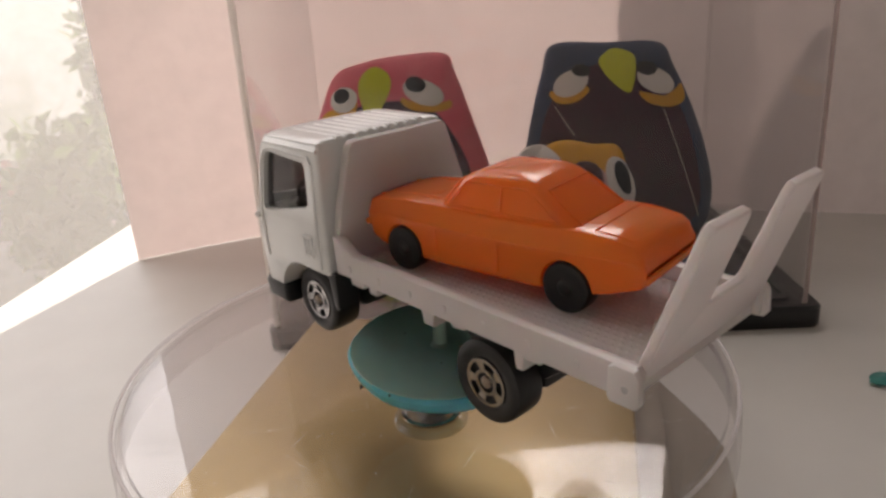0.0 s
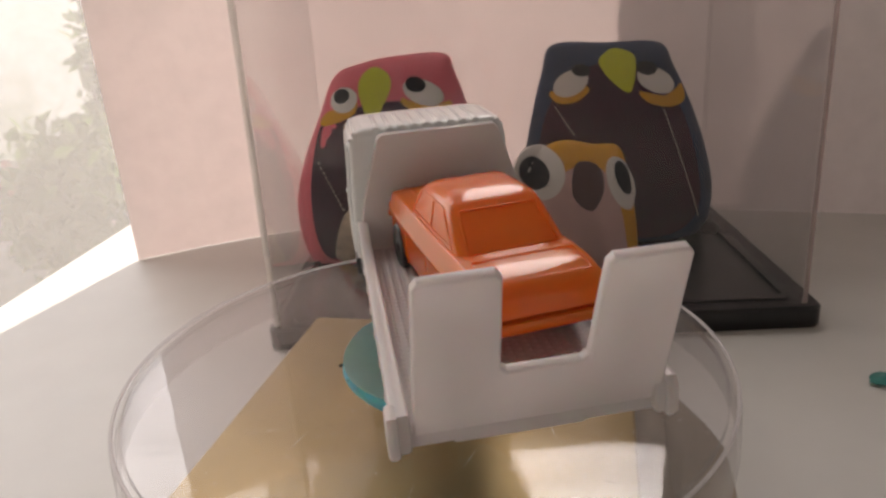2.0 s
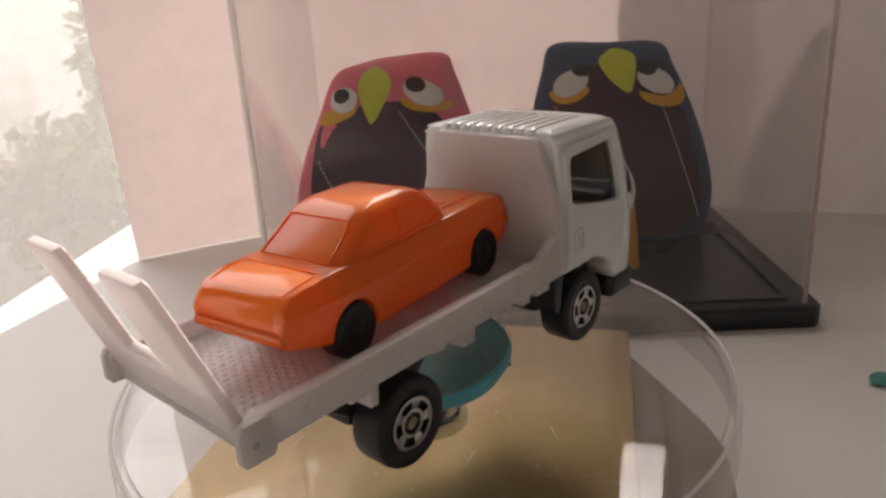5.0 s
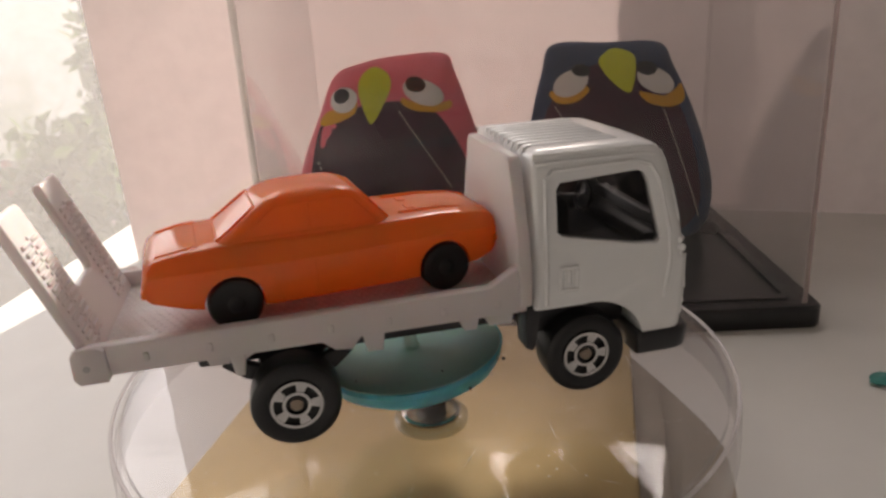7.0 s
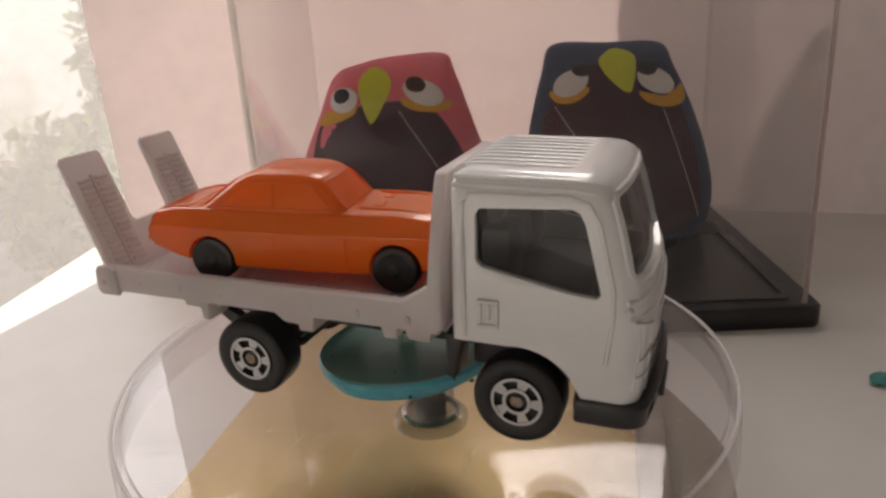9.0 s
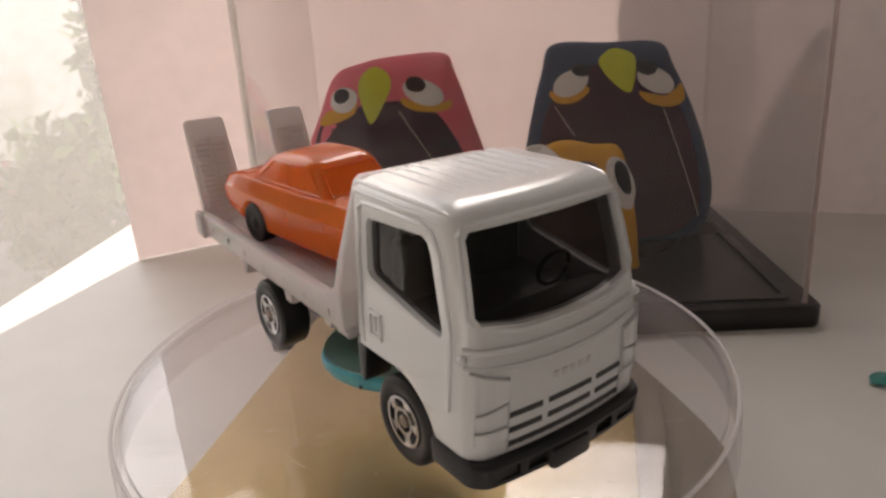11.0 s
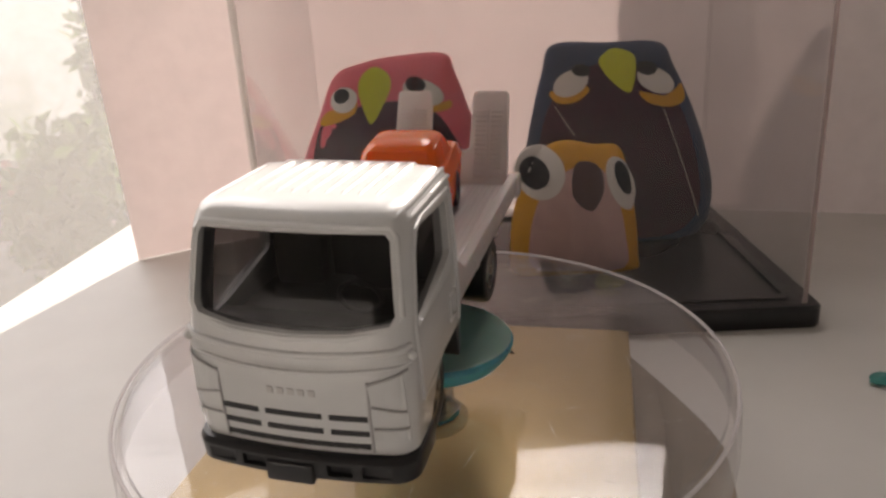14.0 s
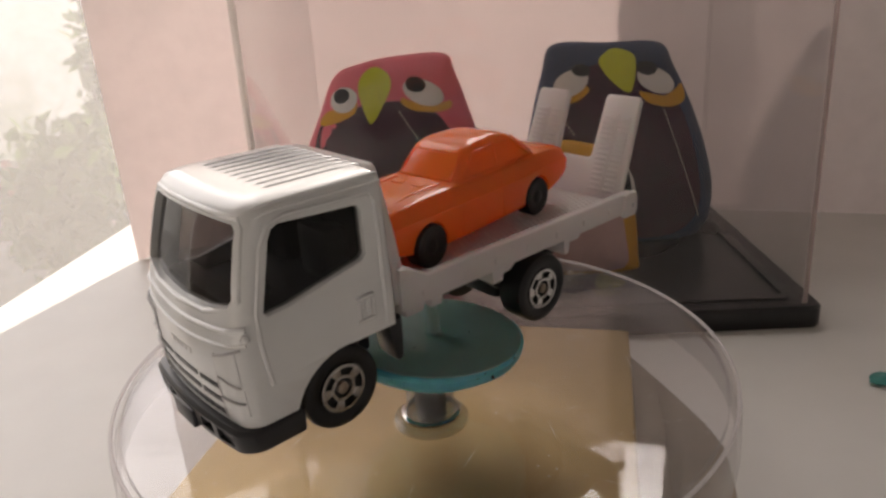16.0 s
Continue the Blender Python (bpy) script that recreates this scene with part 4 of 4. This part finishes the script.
        tube(bm, [(nose(s * y, 13.3 - (y - 8) * 0.2, 0.2), s * y, 13.3 - (y - 8) * 0.2) for y in (8.1, 9, 10, 11, 11.4)], 0.13, 6)
        tube(bm, [(nose(s * y, 15.8 + (y - 8) * 0.38, 0.2), s * y, 15.8 + (y - 8) * 0.38) for y in (8, 9, 10, 11, 11.6)], 0.15, 6)
        part("lamp_seam", bm, shade_grey, o, "thin bead with the seam's shade put into its grey")
        bm = bmesh.new()
        bmesh.ops.create_uvsphere(bm, u_segments=12, v_segments=8, radius=0.5)
        bmesh.ops.translate(bm, vec=(30.6, s * 12.0, 18.4), verts=bm.verts[:])
        part("mirror_stub", bm, white_enamel, o)
    # raised lip round the windscreen, and the seams of the nose panel
    bm = bmesh.new()
    lip = []
    for y, z in ((-9.8, 30.4), (-5, 30.5), (0, 30.55), (5, 30.5), (9.8, 30.4), (10.4, 29.6), (10.75, 26), (11.05, 22.3), (10.4, 21.1), (6, 20.25), (0, 19.95), (-6, 20.25), (-10.4, 21.1), (-11.05, 22.3), (-10.75, 26), (-10.4, 29.6)):
        back = 0.55 * ease(8.5, 11.2, abs(y))
        lip.append((lerp_table(xf, z) + 1.1 * (1 - (y / 12) ** 2) - back, y, z))
    tube(bm, lip, 0.34, 8, True)
    part("windscreen_lip", bm, white_enamel, o)
    for y in (-8.05, 7.85):
        # bead whose grey paints the shade of the panel seam
        bm = bmesh.new()
        tube(bm, [(nose(y, z, 0.05), y, z) for z in (7.6, 9, 12, 14, 16.0)], 0.14, 6)
        part("panel_seam", bm, shade_grey, o, "thin bead with the seam's shade put into its grey")
    # belt line under the windscreen
    bm = bmesh.new()
    for z, k, r in ((18.9, 0.0, 0.36), (17.2, -0.05, 0.26)):
        tube(bm, [(nose(y, z - 1.0 * (1 - (y / 12) ** 2) + 0.4, k), y, z - 1.0 * (1 - (y / 12) ** 2) + 0.4) for y in [-11.8 + 23.6 * i / 20 for i in range(21)]], r, 8)
    part("belt_moulding", bm, white_enamel, o)
    # grille
    bm = bmesh.new()
    for z, spans in ((11.7, ((-8.0, -3.9), (-3.1, 2.9), (3.7, 7.6))), (9.9, ((-8.0, -3.9), (-3.1, 2.9), (3.7, 7.6))), (8.3, ((-8.0, 7.6),))):
        for a, b in spans:
            k = 12
            for i in range(k):
                p, q = a + (b - a) * i / k, a + (b - a) * (i + 1) / k
                box(bm, 30.5, nose((p + q) / 2, z, 0.1), p, q, z - 0.3, z + 0.3)
    part("grille", bm, black_plastic, o, "black slotted grille")
    bm = bmesh.new()
    for i in range(5):
        box(bm, 32.3, nose(-2.2 + i * 1.1, 14.3, 0.09), -2.55 + i * 1.1, -1.9 + i * 1.1, 14.0, 14.7)
    part("badge", bm, badge_grey, o, "small grey raised badge")
    # bumper
    bm = bmesh.new()
    loft(bm, [bowed(rrect(25.0, x1, -h, h, (0.6, 2.2, 2.2, 0.6), z)) for z, x1, h in ((4.1, 32.0, 11.8), (4.5, 32.6, 12.2), (6.8, 32.8, 12.3), (7.3, 32.4, 12.1))])
    bend(bm)
    cut = []
    for a, b in ((-10.2, -7.2), (-6.2, -3.6), (3.2, 5.8), (6.8, 9.8)):
        c = bmesh.new()
        box(c, 32.9, 36, a, b, 5.0, 6.4)
        cut.append(c)
    part("bumper", baked(bm, cut, 0.2), black_plastic, o, "black front bumper")
    bm = bmesh.new()
    box(bm, 32.8, 34.2, -3.4, 1.8, 3.9, 6.3, 0.3)
    part("number_plate", bm, black_plastic, o, "blank black plate")
    for s in (-1, 1):
        bm = bmesh.new()
        prism(bm, [(9.9, 12.9), (12.2, 12.9), (11.6, 10.4), (11.3, 7.6), (10.8, 6.9), (10.0, 7.3), (9.9, 10)], "y", min(s * 8.0, s * 11.7), max(s * 8.0, s * 11.7), 0.3)
        part("mud_flap", bm, black_plastic, o)


def flatbed(o):
    c = -0.4
    bm = bmesh.new()
    box(bm, -39.8, 9.4, -12.0 + c, 12.0 + c, 12.9, 14.5, 0.2)
    bed = part("bed_floor", bm, white_plastic, o)
    bm = bmesh.new()
    for i in range(44):
        for j in range(21):
            x, y = -38.6 + 1.06 * i + 0.53 * (j % 2), -10.3 + c + 1.03 * j
            q = [bm.verts.new((x + dx, y + dy, 14.48 + dz)) for dx, dy, dz in ((-0.53, 0, 0), (0, -0.5, 0), (0.53, 0, 0), (0, 0.5, 0), (0, 0, 0.17))]
            for a in range(4):
                bm.faces.new((q[a], q[(a + 1) % 4], q[4]))
    tread = part("tread", bm, white_plastic, bed, "raised diamond tread", smooth=False)
    tagged(tread, kind="stuff")
    for s in (-1, 1):
        bm = bmesh.new()
        y0, y1 = (s * 11.0 + c, s * 12.6 + c)
        prism(bm, [(-40.5, 12.9), (-40.7, 15.8), (-40.2, 16.5), (5.0, 16.9), (8.2, 18.9), (9.6, 18.9), (9.6, 13.2)], "y", min(y0, y1), max(y0, y1), 0.35)
        rail = part("side_rail", bm, white_plastic, o)
        for i in range(7):
            x = -34 + 6.6 * i
            bm = bmesh.new()
            box(bm, x, x + 0.6, s * 12.55 + c - 0.2, s * 12.55 + c + 0.2, 14.2, 15.2, 0.12, 1)
            part("lashing_hook", bm, white_plastic, rail)
        bm = bmesh.new()
        prism(bm, [(-41.2, 13.2), (-40.6, 12.4), (-37.8, 12.4), (-37.4, 13.0), (-37.6, 16.2), (-38.4, 16.7), (-40.6, 16.6), (-41.1, 15.8)], "y", s * 12.55 + c - 0.55, s * 12.55 + c + 0.55, 0.4)
        boss = part("hinge_boss", bm, white_plastic, o)
        # flat disc whose grey paints the shade inside the hole
        bm = bmesh.new()
        lathe(bm, [(0.38, -0.05), (0.38, 0.03)], 14, pose(-39.6, s * 13.1 + c, 14.4, 90, 0, 0))
        part("pin_hole", bm, shade_grey, boss)
    # headboard
    bm = bmesh.new()
    h = [(-12.4, 14), (12.4, 14), (12.4, 19.0), (11.6, 22.6), (8.9, 31.0), (8.2, 31.6), (-8.2, 31.6), (-8.9, 31.0), (-11.6, 22.6), (-12.4, 19.0)]
    prism(bm, [(y - 0.9, z) for y, z in h], "x", 8.5, 10.2, 0.35)
    part("headboard", bm, white_plastic, o)
    # ramps: one moulding, two boards and a sill
    tilt = Matrix.Translation((-39.2, -0.95, 14.2)) @ Matrix.Rotation(radians(-20.5), 4, "Y")
    rb = bmesh.new()
    out = [(-11.3, 0), (11.3, 0), (10.8, 17.2), (10.3, 17.8), (4.5, 17.8), (4.0, 17.2), (3.75, 7.2), (3.2, 6.7), (-3.2, 6.7), (-3.75, 7.2), (-4.0, 17.2), (-4.5, 17.8), (-10.3, 17.8), (-10.8, 17.2)]
    prism(rb, out, "x", -0.65, 0.5, 0.3, 3)
    bmesh.ops.transform(rb, matrix=tilt, verts=rb.verts[:])
    ramp = part("loading_ramp", rb, white_plastic, o, "upright white loading ramp")
    for s in (-1, 1):
        for k in range(15):
            z = 1.4 + k * 0.88
            bm = bmesh.new()
            for a, b in ((4.8, 7.05), (7.75, 10.0)):
                box(bm, 0.45, 0.75, min(s * a, s * b), max(s * a, s * b), z, z + 0.48, 0.1, 1)
            bmesh.ops.transform(bm, matrix=tilt, verts=bm.verts[:])
            part("rung", bm, white_plastic, ramp)
        bm = bmesh.new()
        box(bm, 0.45, 0.65, min(s * 7.15, s * 7.65), max(s * 7.15, s * 7.65), 1.0, 14.6, 0.08, 1)
        bmesh.ops.transform(bm, matrix=tilt, verts=bm.verts[:])
        part("ramp_rib", bm, white_plastic, ramp)
    # frame below
    bm = bmesh.new()
    box(bm, -36.5, 12, -6.5, 6.5, 10.2, 13.3, 0.4)
    part("subframe", bm, white_plastic, o)
    for s in (-1, 1):
        for x0, x1, z0 in ((-28.2, -25.0, 11.6), (-25.6, -23.6, 9.9), (-10.5, -7.6, 10.4), (1.4, 4.0, 11.2), (4.6, 8.4, 11.4)):
            bm = bmesh.new()
            prism(bm, [(x0, 13.2), (x1, 13.2), (x1 - 0.4, z0), (x0 + 0.6, z0)], "y", min(s * 7.2, s * 11.4) + c, max(s * 7.2, s * 11.4) + c, 0.3)
            part("frame_bracket", bm, white_plastic, o)
    for q in (-1, 1):
        bm = bmesh.new()
        prism(bm, [(-29.5, 13.2), (-9.0, 13.2), (-11.5, 10.2), (-13.5, 10.4), (-15.5, 12.0), (-22.0, 12.0), (-24.5, 10.6), (-27.5, 11.0)], "y", min(q * 5.2, q * 9.6) + c, max(q * 5.2, q * 9.6) + c, 0.3)
        part("fender", bm, white_plastic, o)
    bm = bmesh.new()
    box(bm, -30, 28, -4.6, 4.6, 8.0, 10.4, 0.5)
    box(bm, -23, -14.5, -5, 5, 3.6, 8.4, 0.8)
    box(bm, 14.5, 23, -5, 5, 3.6, 8.4, 0.8)
    box(bm, 12, 25, -8, 8, 7.5, 13.4, 0.5)
    part("chassis", bm, black_plastic, o, "black plastic chassis")
    for x in (-18.8, 18.6):
        bm = bmesh.new()
        tube(bm, [(x, -10, 5.0), (x, 10, 5.9)], 0.7, 10)
        part("axle", bm, steel, o)
    for q in (-1, 1):
        bm = bmesh.new()
        prism(bm, [(-27.0, 8.6), (-25.6, 9.4), (-19, 6.4), (-12.6, 9.2), (-11.2, 8.4), (-13.4, 6.4), (-18.8, 4.6), (-24.4, 6.6)], "y", min(q * 5.0, q * 6.6), max(q * 5.0, q * 6.6), 0.3)
        part("leaf_spring", bm, black_plastic, o)


def tow_truck():
    o = thing("toy_truck", ON_PLATE, "white die-cast toy flatbed truck with raised loading ramps", "toy truck")
    cab(o)
    for c in o.children:
        c.data.transform(Matrix.Translation((0, 0.0004, 0)) @ Matrix.Diagonal((1, 1.025, 1, 1)))
    flatbed(o)
    for x in (-18.8, 18.6):
        wheel_at(o, x - (0.3 if x > 0 else 0), -11.2, 4.95 if x > 0 else 4.6, 5.45, 4.6, -1)
        wheel_at(o, x, 11.0, 5.95, 5.45, 4.6, 1)
    return o


truck = tow_truck()


def car():
    """Orange moulded coupe; its own x runs to its nose, z = 0 at the tread."""
    o = thing("toy_car", ON_BED, "glossy orange plastic toy saloon car with black wheels", "toy car")
    bm = bmesh.new()
    # lower body from tail to nose: x, half width, sill, shoulder, lean of the end faces
    secs = ((-22.2, 6.0, 5.7, 6.4), (-22.0, 6.4, 5.0, 7.8), (-21.5, 6.65, 4.5, 8.8), (-20.6, 6.8, 4.2, 9.45), (-18, 6.95, 3.3, 9.95), (-14.5, 7.0, 2.5, 10.15), (-8, 7.0, 2.1, 10.0), (0, 6.95, 2.0, 9.9),
            (7, 6.9, 2.0, 10.1), (13, 6.8, 2.2, 10.05), (17.5, 6.55, 2.9, 9.6), (19.4, 6.2, 3.6, 9.1), (20.0, 5.9, 4.2, 8.4), (20.3, 5.5, 5.0, 7.2))
    rings = []
    for x, h, z0, z1 in secs:
        m = z0 + (z1 - z0) * 0.66
        half = [(h * 0.80, z0), (h * 0.95, z0 + 0.25), (h * 0.975, z0 + 0.9), (h * 0.985, m - 0.9), (h * 1.015, m - 0.15), (h * 1.015, m + 0.1), (h * 0.965, m + 0.5), (h * 0.925, z1 - 0.5), (h * 0.89, z1 - 0.15), (h * 0.80, z1), (h * 0.45, z1 + 0.12)]
        rings.append([(x, y, z) for y, z in half] + [(x, -y, z) for y, z in half[::-1]])
    loft(bm, rings)
    cuts = []
    for x in (-12.75, 12.75):
        c = bmesh.new()
        lathe(c, [(3.4, -12), (3.4, 12)], 28, pose(x, 0, 3.1, 90, 0, 0))
        cuts.append(c)
    part("body", baked(bm, cuts, 0.15), orange_plastic, o)
    # cabin: z, back, front, half width
    cabin = ((9.0, -15.2, 7.4, 6.1), (9.9, -14.3, 6.5, 6.0), (11.5, -12.0, 5.1, 5.75), (13.2, -9.7, 3.6, 5.4), (14.0, -8.5, 2.7, 5.05), (14.5, -7.2, 1.5, 4.5), (14.8, -5.6, -0.2, 3.5), (14.92, -4.0, -1.6, 2.2))
    bm = bmesh.new()
    loft(bm, [rrect(a, b, -h, h, min(1.7, 0.3 * (b - a), 0.4 * h), z, 6) for z, a, b, h in cabin])
    part("cabin", bm, orange_plastic, o, "orange cabin moulded in one with the body")

    def back(z):
        return lerp_table([(r[0], r[1]) for r in cabin], z)

    def front(z):
        return lerp_table([(r[0], r[2]) for r in cabin], z)

    def side(z):
        return lerp_table([(r[0], r[3]) for r in cabin], z)

    zs = (10.3, 11.2, 12.1, 13.0, 13.5)
    for s in (-1, 1):
        bm = bmesh.new()
        loop = [(back(z) + 2.2, s * (side(z) + 0.02), z) for z in zs] + [(front(z) - 1.5, s * (side(z) + 0.02), z) for z in zs[::-1]]
        tube(bm, loop, 0.12, 6, True)
        tube(bm, [(-3.4, s * (side(z) + 0.02), z) for z in zs], 0.11, 6)
        part("window_moulding", bm, orange_plastic, o)
        bm = bmesh.new()
        tube(bm, [(-3.4, s * 7.02, 2.8), (-3.4, s * 7.0, 7.2)], 0.05, 5)
        tube(bm, [(6.4, s * 6.95, 2.8), (6.4, s * 6.96, 7.2)], 0.05, 5)
        part("door_seam", bm, orange_plastic, o)
        bm = bmesh.new()
        tube(bm, [(7.8, s * 4.0, 10.22), (13, s * 3.9, 10.15), (19.2, s * 3.6, 9.25)], 0.16, 6)
        part("bonnet_crease", bm, orange_plastic, o)
        bm = bmesh.new()
        box(bm, 9.2, 10.4, s * 2.0 - 0.9, s * 2.0 + 0.9, 10.05, 10.33, 0.1, 1)
        part("bonnet_vent", bm, orange_plastic, o)
        bm = bmesh.new()
        box(bm, 19.8, 20.5, min(s * 3.2, s * 5.4), max(s * 3.2, s * 5.4), 6.0, 7.8, 0.2, 1)
        part("headlamp", bm, orange_plastic, o, "headlamp moulded in body colour")
    for nm, edge, k in (("rear_window_moulding", back, -0.02), ("windscreen_moulding", front, 0.02)):
        bm = bmesh.new()
        loop = [(edge(z) + k, side(z) - 1.05, z) for z in zs] + [(edge(z) + k, -side(z) + 1.05, z) for z in zs[::-1]]
        tube(bm, loop, 0.13, 6, True)
        part(nm, bm, orange_plastic, o)
    bm = bmesh.new()
    tube(bm, [(-15.9, -5.4, 10.2), (-18, -5.4, 10.02), (-20.4, -5.2, 9.55), (-20.4, 5.2, 9.55), (-18, 5.4, 10.02), (-15.9, 5.4, 10.2)], 0.08, 5, True)
    part("boot_lid", bm, orange_plastic, o)
    for x0, x1 in ((-22.5, -21.6), (19.6, 20.6)):
        bm = bmesh.new()
        box(bm, x0, x1, -6.3, 6.3, 5.2, 6.2, 0.35)
        part("bumper", bm, orange_plastic, o)
    for x in (-12.75, 12.75):
        for s in (-1, 1):
            m = pose(x / 1000, s * 0.0070, 0.00312, 90 if s < 0 else -90, 0, 0)
            bm = bmesh.new()
            lathe(bm, [(1.5, -2.8), (2.9, -2.8), (3.1, -2.5), (3.1, -0.4), (2.9, -0.12), (2.3, 0.0), (2.0, -0.12), (1.0, -0.12), (0.8, 0.05), (0.3, 0.08)], 32)
            part("wheel", bm, rubber, o, "plain black wheel", at=m)
        bm = bmesh.new()
        tube(bm, [(x, -5, 3.1), (x, 5, 3.1)], 0.6, 8)
        part("axle", bm, rubber, o)
    return o


toy_car = car()


def motions():
    for t, deg in TURN:
        TURNS.append((t, pose(-0.00006, 0.00039, 0, 0, 0, deg)))
    walk(plate, [(t, m @ PLATE) for t, m in TURNS])
    walk(truck, [(t, m @ ON_PLATE) for t, m in TURNS])
    walk(toy_car, [(t, m @ ON_PLATE @ ON_BED) for t, m in TURNS])


motions()
